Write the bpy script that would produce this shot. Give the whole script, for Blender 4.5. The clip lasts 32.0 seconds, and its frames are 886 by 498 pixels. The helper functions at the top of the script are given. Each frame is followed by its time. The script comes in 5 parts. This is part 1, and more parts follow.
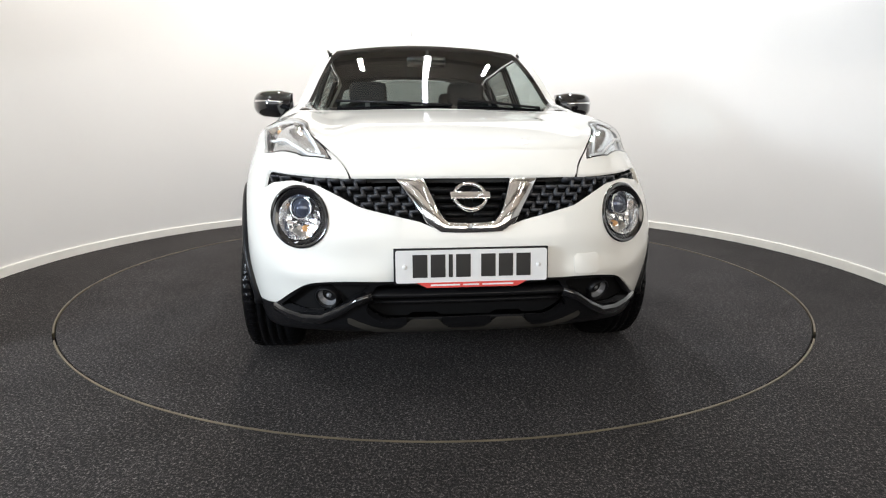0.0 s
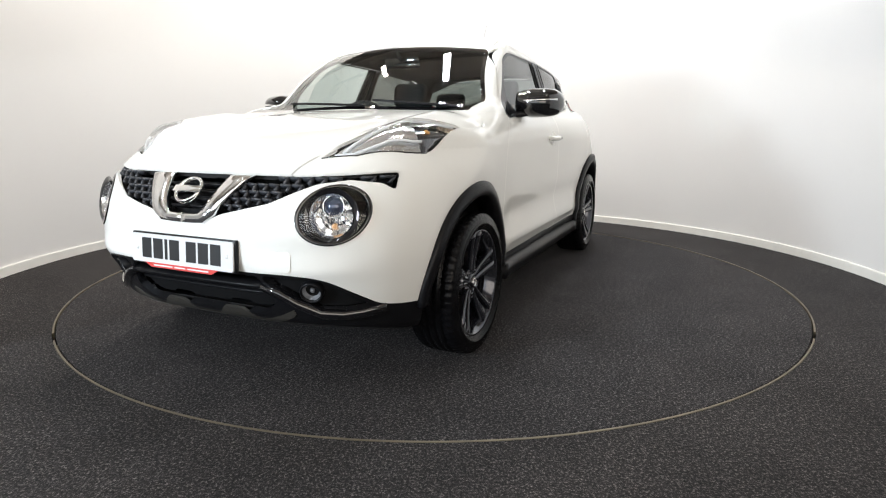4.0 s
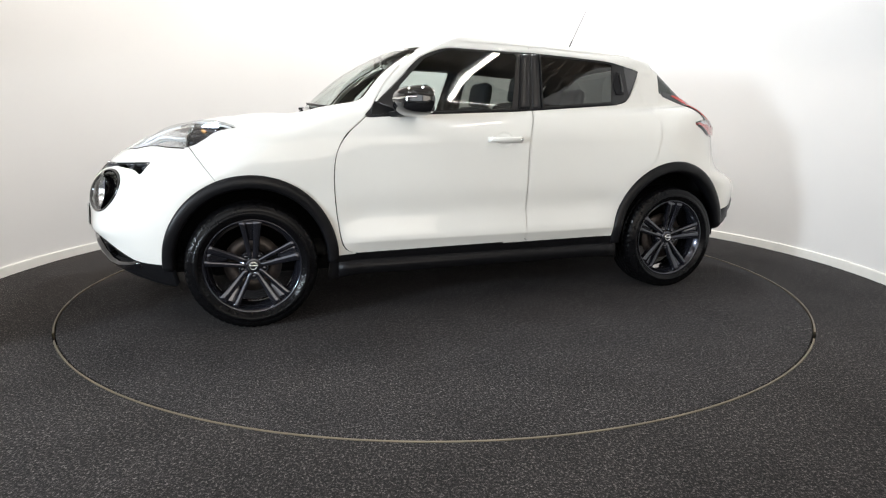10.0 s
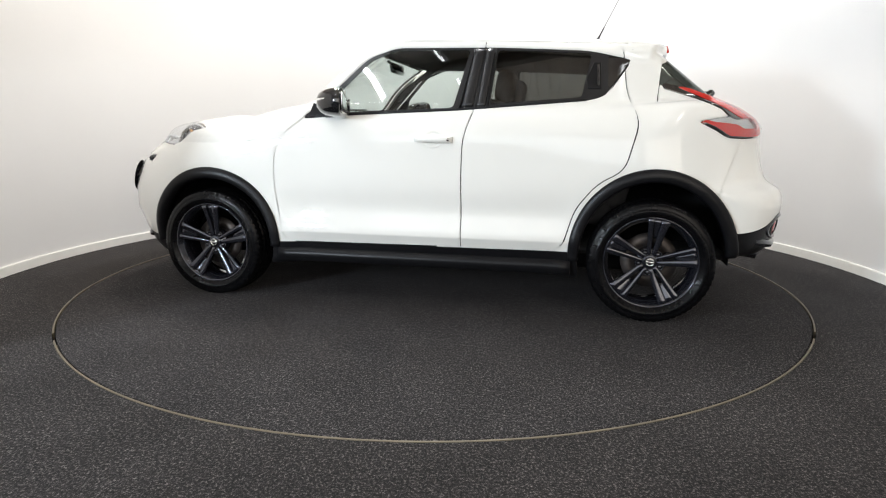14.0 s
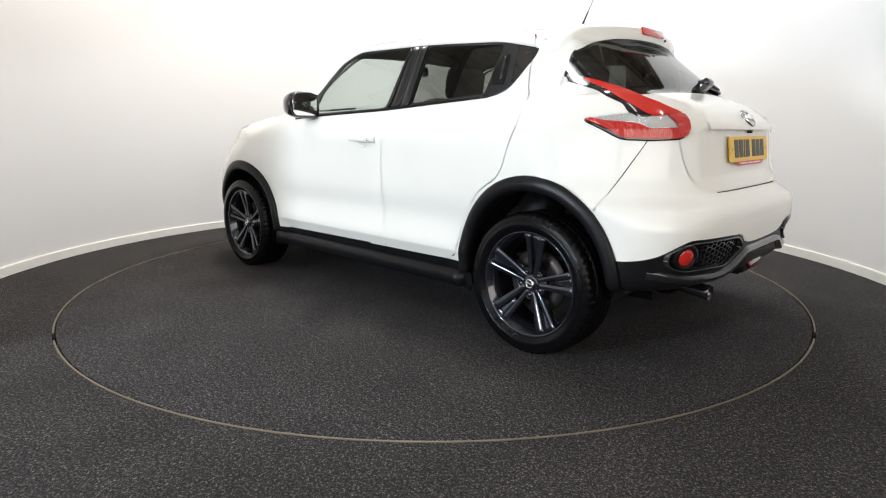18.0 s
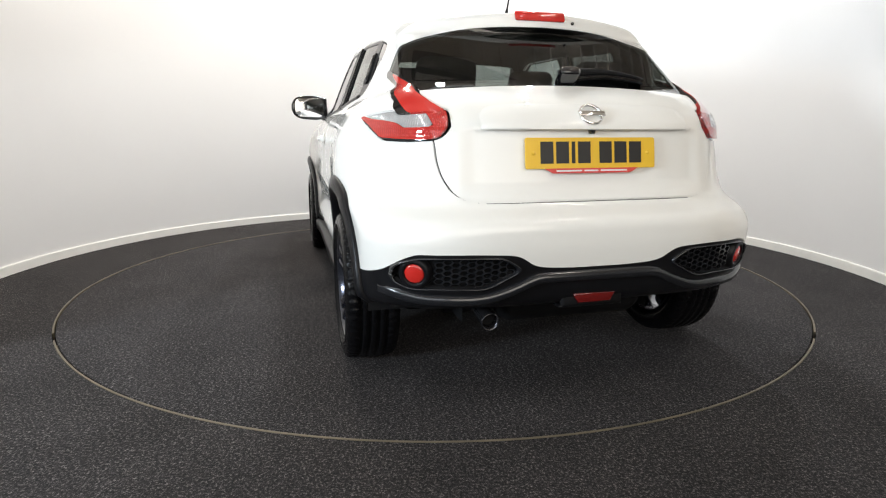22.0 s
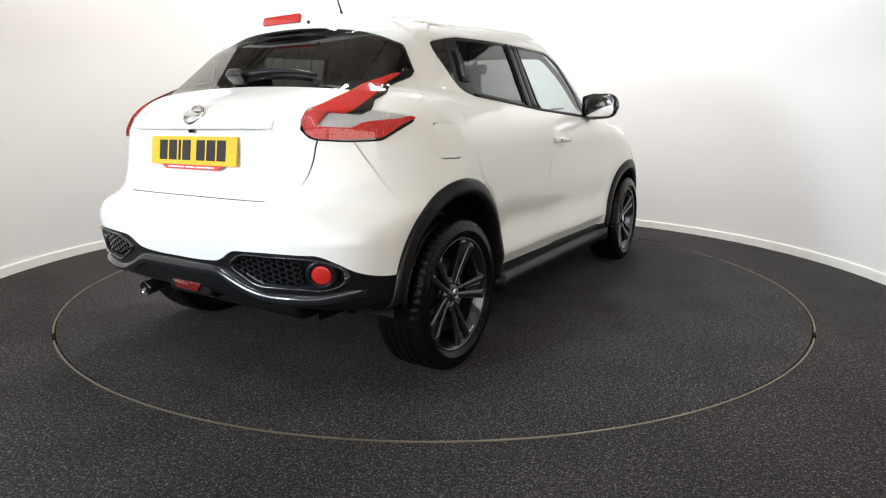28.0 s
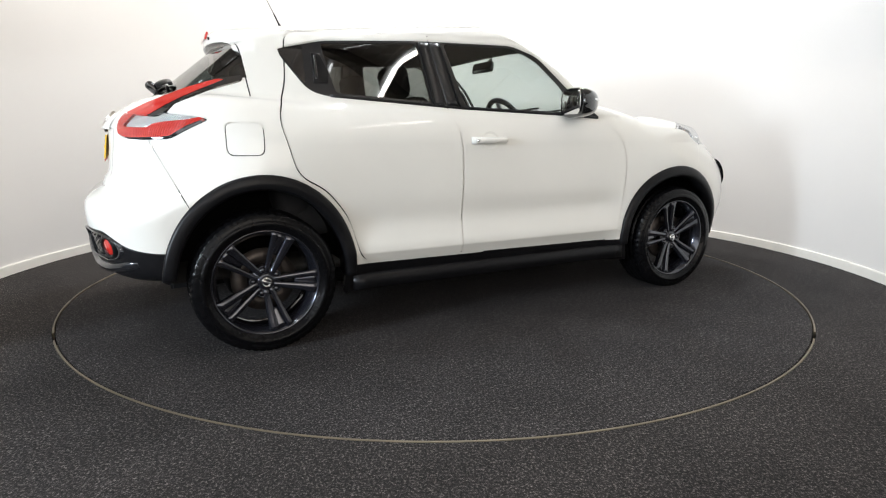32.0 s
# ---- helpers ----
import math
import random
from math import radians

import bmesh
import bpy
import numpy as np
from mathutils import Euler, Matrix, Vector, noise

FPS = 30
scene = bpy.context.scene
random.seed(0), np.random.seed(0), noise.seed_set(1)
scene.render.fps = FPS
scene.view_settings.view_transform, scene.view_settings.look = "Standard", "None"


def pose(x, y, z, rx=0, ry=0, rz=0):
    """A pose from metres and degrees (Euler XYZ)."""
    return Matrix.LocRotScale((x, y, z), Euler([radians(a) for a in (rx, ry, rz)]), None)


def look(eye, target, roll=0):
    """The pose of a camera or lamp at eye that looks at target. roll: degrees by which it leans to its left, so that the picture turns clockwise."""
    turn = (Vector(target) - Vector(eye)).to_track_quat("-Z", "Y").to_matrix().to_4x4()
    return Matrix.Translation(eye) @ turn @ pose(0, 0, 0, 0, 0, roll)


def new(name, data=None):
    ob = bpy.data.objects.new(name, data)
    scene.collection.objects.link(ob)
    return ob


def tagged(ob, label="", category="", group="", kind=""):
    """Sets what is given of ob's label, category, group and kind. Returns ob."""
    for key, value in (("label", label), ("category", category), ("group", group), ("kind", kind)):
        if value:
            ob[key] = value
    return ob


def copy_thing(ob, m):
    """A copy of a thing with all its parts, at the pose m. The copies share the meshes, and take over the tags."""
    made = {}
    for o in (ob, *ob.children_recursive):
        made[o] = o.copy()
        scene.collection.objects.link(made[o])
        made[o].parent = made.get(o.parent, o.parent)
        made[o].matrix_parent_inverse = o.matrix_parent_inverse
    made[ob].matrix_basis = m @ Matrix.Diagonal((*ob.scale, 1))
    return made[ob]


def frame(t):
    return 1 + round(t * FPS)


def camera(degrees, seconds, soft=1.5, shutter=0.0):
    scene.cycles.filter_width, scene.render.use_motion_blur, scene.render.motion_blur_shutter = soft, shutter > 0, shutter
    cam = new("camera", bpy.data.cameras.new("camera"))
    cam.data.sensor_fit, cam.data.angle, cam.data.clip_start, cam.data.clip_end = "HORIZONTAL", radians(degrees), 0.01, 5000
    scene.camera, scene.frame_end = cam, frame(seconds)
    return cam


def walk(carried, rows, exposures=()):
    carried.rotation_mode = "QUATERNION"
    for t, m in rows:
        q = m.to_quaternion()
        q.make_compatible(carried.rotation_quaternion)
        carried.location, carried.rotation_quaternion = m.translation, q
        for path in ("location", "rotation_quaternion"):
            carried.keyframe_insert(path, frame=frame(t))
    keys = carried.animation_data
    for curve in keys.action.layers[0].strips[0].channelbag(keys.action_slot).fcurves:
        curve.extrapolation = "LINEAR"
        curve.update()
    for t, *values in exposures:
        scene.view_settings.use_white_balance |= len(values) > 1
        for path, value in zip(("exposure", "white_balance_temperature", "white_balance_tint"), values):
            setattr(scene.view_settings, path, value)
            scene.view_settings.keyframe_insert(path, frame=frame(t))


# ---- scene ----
# The camera stands still on the open side of a round studio; the turntable carries the car.
cam = camera(74.25, 32.0, soft=1.15)
EYE = (0.0, -3.993, 0.994)
STAND = pose(*EYE, 90 - 11.54, 0, -0.64) @ pose(0, 0, 0, 0, 0, 0.10)
walk(cam, [(0.0, STAND), (32.0, STAND)])

# ---- light ----
world = bpy.data.worlds.new("hall_air")
scene.world = world
world.use_nodes = True
world.node_tree.nodes["Background"].inputs[0].default_value = (0.75, 0.85, 1.0, 1)
world.node_tree.nodes["Background"].inputs[1].default_value = 0.05
scene.view_settings.exposure = 0.05


def lamp(name, x, y, z, sx, sy, power, colour, target=None):
    data = bpy.data.lights.new(name, "AREA")
    data.shape, data.size, data.size_y, data.energy, data.color = "RECTANGLE", sx, sy, power, colour
    ob = new(name, data)
    ob.matrix_world = look((x, y, z), target or (x, y + 0.001, 0))
    return ob


COOL, WARM, DAY = (0.90, 0.95, 1.0), (1.0, 0.91, 0.80), (0.78, 0.89, 1.0)
# tubes hung from the hall's roof: (x, y, z, length, power, colour)
TUBES = [(0.0, 0.50, 3.6, 1.9, 68, COOL), (-1.35, 1.65, 4.6, 1.2, 104, WARM), (1.35, 1.65, 4.6, 1.2, 82, COOL), (-2.7, -2.8, 4.6, 1.5, 34, COOL), (2.7, -2.8, 4.6, 1.5, 14, WARM)]
for tx, ty, tz, length, power, colour in TUBES:
    lamp("tube_light", tx, ty, tz - 0.09, 0.10, length, power, colour)
# large fill panels added unseen behind the camera, on the hall's wall: (x, power, colour)
FILL_PANELS = [(-2.45, 92, COOL), (2.45, 132, WARM)]
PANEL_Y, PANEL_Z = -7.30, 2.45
for px, power, colour in FILL_PANELS:
    lamp("fill_light", px, PANEL_Y, PANEL_Z, 4.6, 3.0, power, colour, (px, 0.0, PANEL_Z))
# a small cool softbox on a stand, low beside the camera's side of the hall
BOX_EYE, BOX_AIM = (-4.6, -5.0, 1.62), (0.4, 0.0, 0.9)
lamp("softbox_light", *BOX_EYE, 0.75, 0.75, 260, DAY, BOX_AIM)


# ---- materials ----
def material(name, colour, rough=0.5, metal=0.0, coat=0.0, spread=0.0, scale=40.0, bump=0.0, bump_scale=200.0, spec=0.5, trans=0.0, sheen=0.0):
    m = bpy.data.materials.new(name)
    m.use_nodes = True
    nt = m.node_tree
    b = nt.nodes["Principled BSDF"]
    b.inputs["Base Color"].default_value = (*colour, 1)
    b.inputs["Roughness"].default_value = rough
    b.inputs["Metallic"].default_value = metal
    b.inputs["Coat Weight"].default_value = coat
    b.inputs["Coat Roughness"].default_value = 0.02
    b.inputs["Specular IOR Level"].default_value = spec
    b.inputs["Transmission Weight"].default_value = trans
    b.inputs["Sheen Weight"].default_value = sheen
    co = nt.nodes.new("ShaderNodeTexCoord")
    if spread:
        n = nt.nodes.new("ShaderNodeTexNoise")
        n.inputs["Scale"].default_value, n.inputs["Detail"].default_value = scale, 5
        nt.links.new(co.outputs["Object"], n.inputs["Vector"])
        r = nt.nodes.new("ShaderNodeMapRange")
        r.inputs["From Min"].default_value, r.inputs["From Max"].default_value = 0.3, 0.7
        r.inputs["To Min"].default_value, r.inputs["To Max"].default_value = 1 - spread, 1 + spread
        nt.links.new(n.outputs["Fac"], r.inputs["Value"])
        x = nt.nodes.new("ShaderNodeMix")
        x.data_type, x.blend_type = "RGBA", "MULTIPLY"
        x.inputs["Factor"].default_value = 1
        x.inputs["A"].default_value = (*colour, 1)
        nt.links.new(r.outputs["Result"], x.inputs["B"])
        nt.links.new(x.outputs["Result"], b.inputs["Base Color"])
        r2 = nt.nodes.new("ShaderNodeMapRange")
        r2.inputs["To Min"].default_value, r2.inputs["To Max"].default_value = max(0, rough - spread * 0.3), min(1, rough + spread * 0.3)
        nt.links.new(n.outputs["Fac"], r2.inputs["Value"])
        nt.links.new(r2.outputs["Result"], b.inputs["Roughness"])
    if bump:
        n2 = nt.nodes.new("ShaderNodeTexNoise")
        n2.inputs["Scale"].default_value, n2.inputs["Detail"].default_value = bump_scale, 3
        nt.links.new(co.outputs["Object"], n2.inputs["Vector"])
        k = nt.nodes.new("ShaderNodeBump")
        k.inputs["Strength"].default_value, k.inputs["Distance"].default_value = bump, 0.004
        nt.links.new(n2.outputs["Fac"], k.inputs["Height"])
        nt.links.new(k.outputs["Normal"], b.inputs["Normal"])
    return m


def glass(name, tint, ior=1.5):
    m = bpy.data.materials.new(name)
    m.use_nodes = True
    nt = m.node_tree
    nt.nodes.remove(nt.nodes["Principled BSDF"])
    t, g, f, x = (nt.nodes.new("ShaderNode" + k) for k in ("BsdfTransparent", "BsdfGlossy", "LayerWeight", "MixShader"))
    t.inputs["Color"].default_value = (*tint, 1)
    g.inputs["Roughness"].default_value = 0.01
    f.inputs["Blend"].default_value = 0.5
    r0 = ((ior - 1) / (ior + 1)) ** 2
    p, k = nt.nodes.new("ShaderNodeMath"), nt.nodes.new("ShaderNodeMath")
    p.operation, k.operation = "POWER", "MULTIPLY_ADD"
    p.inputs[1].default_value, k.inputs[1].default_value, k.inputs[2].default_value = 5, 0.9 - r0, r0 * 2.1
    nt.links.new(f.outputs["Facing"], p.inputs[0])
    nt.links.new(p.outputs[0], k.inputs[0])
    nt.links.new(k.outputs[0], x.inputs[0])
    nt.links.new(t.outputs[0], x.inputs[1])
    nt.links.new(g.outputs[0], x.inputs[2])
    nt.links.new(x.outputs[0], nt.nodes["Material Output"].inputs["Surface"])
    return m


def glow(name, colour, strength):
    m = bpy.data.materials.new(name)
    m.use_nodes = True
    b = m.node_tree.nodes["Principled BSDF"]
    b.inputs["Base Color"].default_value = (0.8, 0.8, 0.8, 1)
    b.inputs["Emission Color"].default_value = (*colour, 1)
    b.inputs["Emission Strength"].default_value = strength
    return m


def ribbed(name, dark, light, rough, metal, pitch):
    """A lamp lens with fine upright ribs across the car and prisms between them."""
    m = material(name, light, rough, metal, 1.0)
    nt = m.node_tree
    b = nt.nodes["Principled BSDF"]
    co = nt.nodes.new("ShaderNodeTexCoord")
    waves = []
    for axis, step in (("Y", pitch), ("Z", pitch * 0.8)):
        w = nt.nodes.new("ShaderNodeTexWave")
        w.bands_direction = axis
        w.inputs["Scale"].default_value = 0.314 / step
        w.inputs["Distortion"].default_value = 0.6
        w.inputs["Detail"].default_value = 1.0
        nt.links.new(co.outputs["Object"], w.inputs["Vector"])
        waves.append(w)
    x = nt.nodes.new("ShaderNodeMath")
    x.operation = "MULTIPLY"
    nt.links.new(waves[0].outputs["Fac"], x.inputs[0])
    nt.links.new(waves[1].outputs["Fac"], x.inputs[1])
    # shade painted in: the grooves between ribs take the darker colour
    ramp = nt.nodes.new("ShaderNodeValToRGB")
    ramp.color_ramp.elements[0].position, ramp.color_ramp.elements[0].color = 0.05, (*dark, 1)
    ramp.color_ramp.elements[1].position, ramp.color_ramp.elements[1].color = 0.7, (*light, 1)
    nt.links.new(x.outputs[0], ramp.inputs["Fac"])
    nt.links.new(ramp.outputs["Color"], b.inputs["Base Color"])
    k = nt.nodes.new("ShaderNodeBump")
    k.inputs["Strength"].default_value, k.inputs["Distance"].default_value = 0.7, 0.004
    nt.links.new(x.outputs[0], k.inputs["Height"])
    nt.links.new(k.outputs["Normal"], b.inputs["Normal"])
    return m


def carpet(name, tint):
    """Dark needle-felt carpet: charcoal fibres flecked with lighter grey."""
    m = bpy.data.materials.new(name)
    m.use_nodes = True
    nt = m.node_tree
    b = nt.nodes["Principled BSDF"]
    b.inputs["Roughness"].default_value = 0.95
    b.inputs["Specular IOR Level"].default_value = 0.15
    co = nt.nodes.new("ShaderNodeTexCoord")

    def noise_at(scale, detail, stretch=1.0):
        mp = nt.nodes.new("ShaderNodeMapping")
        mp.inputs["Scale"].default_value = (1, stretch, 1)
        n = nt.nodes.new("ShaderNodeTexNoise")
        n.inputs["Scale"].default_value, n.inputs["Detail"].default_value = scale, detail
        nt.links.new(co.outputs["Object"], mp.inputs["Vector"])
        nt.links.new(mp.outputs["Vector"], n.inputs["Vector"])
        return n
    fine, mid, wide = noise_at(125, 6, 0.85), noise_at(42, 5), noise_at(3.0, 5)
    fine.inputs["Roughness"].default_value = 0.78
    ramp = nt.nodes.new("ShaderNodeValToRGB")
    ramp.color_ramp.elements[0].position, ramp.color_ramp.elements[0].color = 0.39, (0.008, 0.008, 0.008, 1)
    ramp.color_ramp.elements[1].position, ramp.color_ramp.elements[1].color = 0.622, (0.176 * tint[0], 0.171 * tint[1], 0.169 * tint[2], 1)
    grey = ramp.color_ramp.elements.new(0.53)
    grey.color = (0.032 * tint[0], 0.031 * tint[1], 0.031 * tint[2], 1)
    mean = nt.nodes.new("ShaderNodeMath")
    mean.operation = "MULTIPLY_ADD"
    mean.inputs[1].default_value = 0.86
    part2 = nt.nodes.new("ShaderNodeMath")
    part2.operation = "MULTIPLY"
    part2.inputs[1].default_value = 0.14
    nt.links.new(mid.outputs["Fac"], part2.inputs[0])
    nt.links.new(fine.outputs["Fac"], mean.inputs[0])
    nt.links.new(part2.outputs[0], mean.inputs[2])
    nt.links.new(mean.outputs[0], ramp.inputs["Fac"])
    r = nt.nodes.new("ShaderNodeMapRange")
    r.inputs["From Min"].default_value, r.inputs["From Max"].default_value = 0.3, 0.7
    r.inputs["To Min"].default_value, r.inputs["To Max"].default_value = 0.84, 1.16
    nt.links.new(wide.outputs["Fac"], r.inputs["Value"])
    x = nt.nodes.new("ShaderNodeMix")
    x.data_type, x.blend_type = "RGBA", "MULTIPLY"
    x.inputs["Factor"].default_value = 1
    nt.links.new(ramp.outputs["Color"], x.inputs["A"])
    nt.links.new(r.outputs["Result"], x.inputs["B"])
    nt.links.new(x.outputs["Result"], b.inputs["Base Color"])
    k = nt.nodes.new("ShaderNodeBump")
    k.inputs["Strength"].default_value, k.inputs["Distance"].default_value = 0.10, 0.002
    nt.links.new(fine.outputs["Fac"], k.inputs["Height"])
    nt.links.new(k.outputs["Normal"], b.inputs["Normal"])
    return m


PAINT = material("white_pearl_paint", (0.82, 0.81, 0.765), 0.5, 0.0, 1.0, 0.012, 3.0, spec=0.2)
BLACK_PLASTIC = material("grained_black_plastic", (0.007, 0.007, 0.008), 0.33, spread=0.12, scale=30, bump=0.10, bump_scale=900, spec=0.2)
GLOSS_BLACK = material("gloss_black", (0.006, 0.006, 0.007), 0.06, coat=1.0)
DARK = material("dark_cavity", (0.006, 0.006, 0.0065), 0.7, spread=0.2, spec=0.15)
DISC = material("worn_disc_iron", (0.07, 0.06, 0.055), 0.45, 0.8, spread=0.3, scale=30)
TRIM = material("interior_trim", (0.025, 0.024, 0.024), 0.75, spread=0.15, scale=60)
SEAT = material("seat_cloth", (0.030, 0.030, 0.033), 0.9, spread=0.25, scale=300, bump=0.2, bump_scale=500)
RUBBER = material("tyre_rubber", (0.004, 0.004, 0.0045), 0.15, spread=0.20, scale=30, bump=0.25, bump_scale=260, spec=0.14)
RIM = material("anthracite_alloy", (0.034, 0.036, 0.048), 0.18, 0.75, coat=1.0, spread=0.06, scale=60)
BOLT = material("dark_bolt_steel", (0.10, 0.10, 0.11), 0.16, 0.9)
STEEL = material("brake_steel", (0.20, 0.17, 0.15), 0.45, 0.9, spread=0.3, scale=30)
CHROME = material("chrome", (0.90, 0.90, 0.90), 0.09, 1.0)
SATIN = material("satin_silver", (0.27, 0.27, 0.28), 0.38, 0.3)
FOG_RED = material("dark_red_lens", (0.13, 0.006, 0.005), 0.10, coat=1.0)
RED_LENS = material("red_lens", (0.54, 0.022, 0.016), 0.10, coat=1.0)
CLEAR_LENS = ribbed("ribbed_clear_lens", (0.60, 0.59, 0.57), (0.95, 0.94, 0.92), 0.10, 0.45, 0.0050)
RED_RIBBED = ribbed("ribbed_red_lens", (0.48, 0.014, 0.010), (0.70, 0.040, 0.026), 0.10, 0.0, 0.006)
AMBER = material("amber_bulb", (0.80, 0.42, 0.16), 0.2, coat=0.6)
PLATE_WHITE = material("white_plate", (0.72, 0.72, 0.72), 0.35, spread=0.02, scale=20)
PLATE_YELLOW = material("yellow_plate", (0.78, 0.48, 0.03), 0.35, spread=0.02, scale=20)
GUNMETAL = material("gunmetal_gloss", (0.018, 0.019, 0.022), 0.22, 0.3, coat=0.6)
PRINT_BLACK = material("black_print", (0.012, 0.012, 0.012), 0.4)
PROJECTOR = material("projector_lens", (0.06, 0.075, 0.12), 0.04, 0.5, coat=1.0)
PRINT_RED = material("red_print", (0.62, 0.06, 0.05), 0.4)
PRINT_WHITE = material("white_print", (0.75, 0.75, 0.75), 0.4)
GLASS = glass("window_glass", (0.80, 0.86, 0.84))
PRIVACY = glass("privacy_glass", (0.24, 0.25, 0.24))
BACK_GLASS = glass("rear_privacy_glass", (0.21, 0.235, 0.225))
COVER = glass("lamp_cover", (0.96, 0.97, 0.98), 1.35)
MIRROR = material("mirror_glass", (0.85, 0.85, 0.86), 0.01, 1.0)
BROW_LENS = material("silver_lamp_bed", (0.88, 0.88, 0.88), 0.12, 0.9, coat=1.0, bump=0.8, bump_scale=40)
SMOKED = material("smoked_chrome", (0.16, 0.16, 0.17), 0.10, 0.9, coat=1.0, bump=0.3, bump_scale=40)
LIGHT_BAR = material("milky_light_bar", (0.86, 0.87, 0.88), 0.12, coat=1.0)
INDICATOR = material("warm_indicator_bowl", (0.74, 0.62, 0.52), 0.12, 0.9, coat=1.0, bump=0.5, bump_scale=60)
GRILLE_FIN = material("satin_grey_fin", (0.040, 0.042, 0.048), 0.33)
SKID = material("satin_bronze_grey", (0.12, 0.112, 0.098), 0.30, 0.7, spread=0.1, scale=15)
SATIN_BLACK = material("satin_black", (0.010, 0.010, 0.011), 0.30, spec=0.45)
REFLECTOR = material("lamp_reflector", (0.92, 0.92, 0.92), 0.10, 0.95, bump=0.7, bump_scale=55)
CARPET = carpet("needle_felt", (1.05, 1.0, 1.01))
FLOOR_CARPET = carpet("floor_needle_felt", (0.99, 0.93, 0.915))
WALL = material("studio_white", (0.72, 0.705, 0.688), 0.75, spread=0.012, scale=1.3)
SKIRTING = material("gloss_white_skirting", (0.78, 0.76, 0.71), 0.4, spread=0.03, scale=9)
RING = material("aluminium_edging", (0.16, 0.132, 0.092), 0.5, 0.4, spread=0.25, scale=5)
ROOF_SHEET = material("hall_roof_sheet", (0.66, 0.58, 0.50), 0.7, spread=0.2, scale=2)
ROOF_BEAM = material("hall_beam", (0.20, 0.17, 0.14), 0.6, spread=0.2, scale=4)
HALL_WALL = material("hall_wall", (0.70, 0.69, 0.67), 0.8, spread=0.1, scale=1.0)
TUBE_GLOW = glow("tube_glow", (0.95, 0.98, 1.0), 9.0)


# ---- mesh helpers ----
def link_mesh(name, me, mat, parent=None, label=""):
    if mat:
        me.materials.append(mat)
    ob = new(name, me)
    if parent:
        ob.parent = parent
    if label:
        ob["label"] = label
    return ob


def part(name, bm, mat, parent=None, label="", smooth=True):
    """One bmesh as one mesh object under a thing or a part."""
    me = bpy.data.meshes.new(name)
    bm.to_mesh(me)
    bm.free()
    if smooth:
        for p in me.polygons:
            p.use_smooth = True
    return link_mesh(name, me, mat, parent, label)


def soup(name, V, faces, mat, parent=None, label="", smooth=True):
    me = bpy.data.meshes.new(name)
    me.from_pydata([tuple(map(float, v)) for v in V], [], [tuple(map(int, f)) for f in faces])
    if smooth:
        for p in me.polygons:
            p.use_smooth = True
    return link_mesh(name, me, mat, parent, label)


def box(sx, sy, sz, m=None, bevel=0.0, segments=2):
    bm = bmesh.new()
    bmesh.ops.create_cube(bm, size=1.0)
    bmesh.ops.scale(bm, vec=(sx, sy, sz), verts=bm.verts)
    if bevel:
        bmesh.ops.bevel(bm, geom=bm.edges[:], offset=bevel, segments=segments, affect="EDGES", profile=0.5)
    if m is not None:
        bmesh.ops.transform(bm, matrix=m, verts=bm.verts)
    return bm


def merge(*bms):
    out = bms[0]
    for b in bms[1:]:
        me = bpy.data.meshes.new("join")
        b.to_mesh(me)
        b.free()
        out.from_mesh(me)
        bpy.data.meshes.remove(me)
    return out


def lathe(profile, segments=64, m=None, closed=False):
    """Turns (radius, height) pairs about the local z axis."""
    bm = bmesh.new()
    rings = []
    for r, h in profile:
        if r < 1e-6:
            rings.append([bm.verts.new((0, 0, h))])
        else:
            rings.append([bm.verts.new((r * math.cos(2 * math.pi * i / segments), r * math.sin(2 * math.pi * i / segments), h)) for i in range(segments)])
    pairs = list(zip(rings, rings[1:])) + ([(rings[-1], rings[0])] if closed else [])
    for a, b in pairs:
        for i in range(segments):
            j = (i + 1) % segments
            q = [a[i % len(a)], a[j % len(a)], b[j % len(b)], b[i % len(b)]]
            q = [v for n, v in enumerate(q) if v not in q[:n]]
            if len(q) > 2:
                bm.faces.new(q)
    bmesh.ops.recalc_face_normals(bm, faces=bm.faces)
    if m is not None:
        bmesh.ops.transform(bm, matrix=m, verts=bm.verts)
    return bm


def grid_mesh(P, wrap_u=False, wrap_v=False):
    """P[i][j] points to a quad sheet (verts, faces)."""
    P = np.asarray(P, float)
    n, k = P.shape[:2]
    F = []
    for i in range(n if wrap_u else n - 1):
        for j in range(k if wrap_v else k - 1):
            a, b = (i + 1) % n, (j + 1) % k
            F.append((i * k + j, a * k + j, a * k + b, i * k + b))
    return P.reshape(-1, 3), F


def sweep(path, profile, up=(0, 0, 1)):
    """A closed profile (side, up) pushed along a path, with capped ends."""
    path = [Vector(p) for p in path]
    P = []
    for i, p in enumerate(path):
        d = (path[min(i + 1, len(path) - 1)] - path[max(i - 1, 0)]).normalized()
        side = d.cross(Vector(up)).normalized()
        u = side.cross(d)
        P.append([p + side * a + u * b for a, b in profile])
    V, F = grid_mesh(P, wrap_v=True)
    k = len(profile)
    F += [tuple(range(k))[::-1], tuple(range(len(V) - k, len(V)))]
    return V, F


def rounded(w, h, r, n=4):
    """A rounded rectangle's outline about the origin."""
    out = []
    for cx, cy, a0 in ((w / 2 - r, h / 2 - r, 0), (-w / 2 + r, h / 2 - r, 90), (-w / 2 + r, -h / 2 + r, 180), (w / 2 - r, -h / 2 + r, 270)):
        for i in range(n + 1):
            a = radians(a0 + 90 * i / n)
            out.append((cx + r * math.cos(a), cy + r * math.sin(a)))
    return out


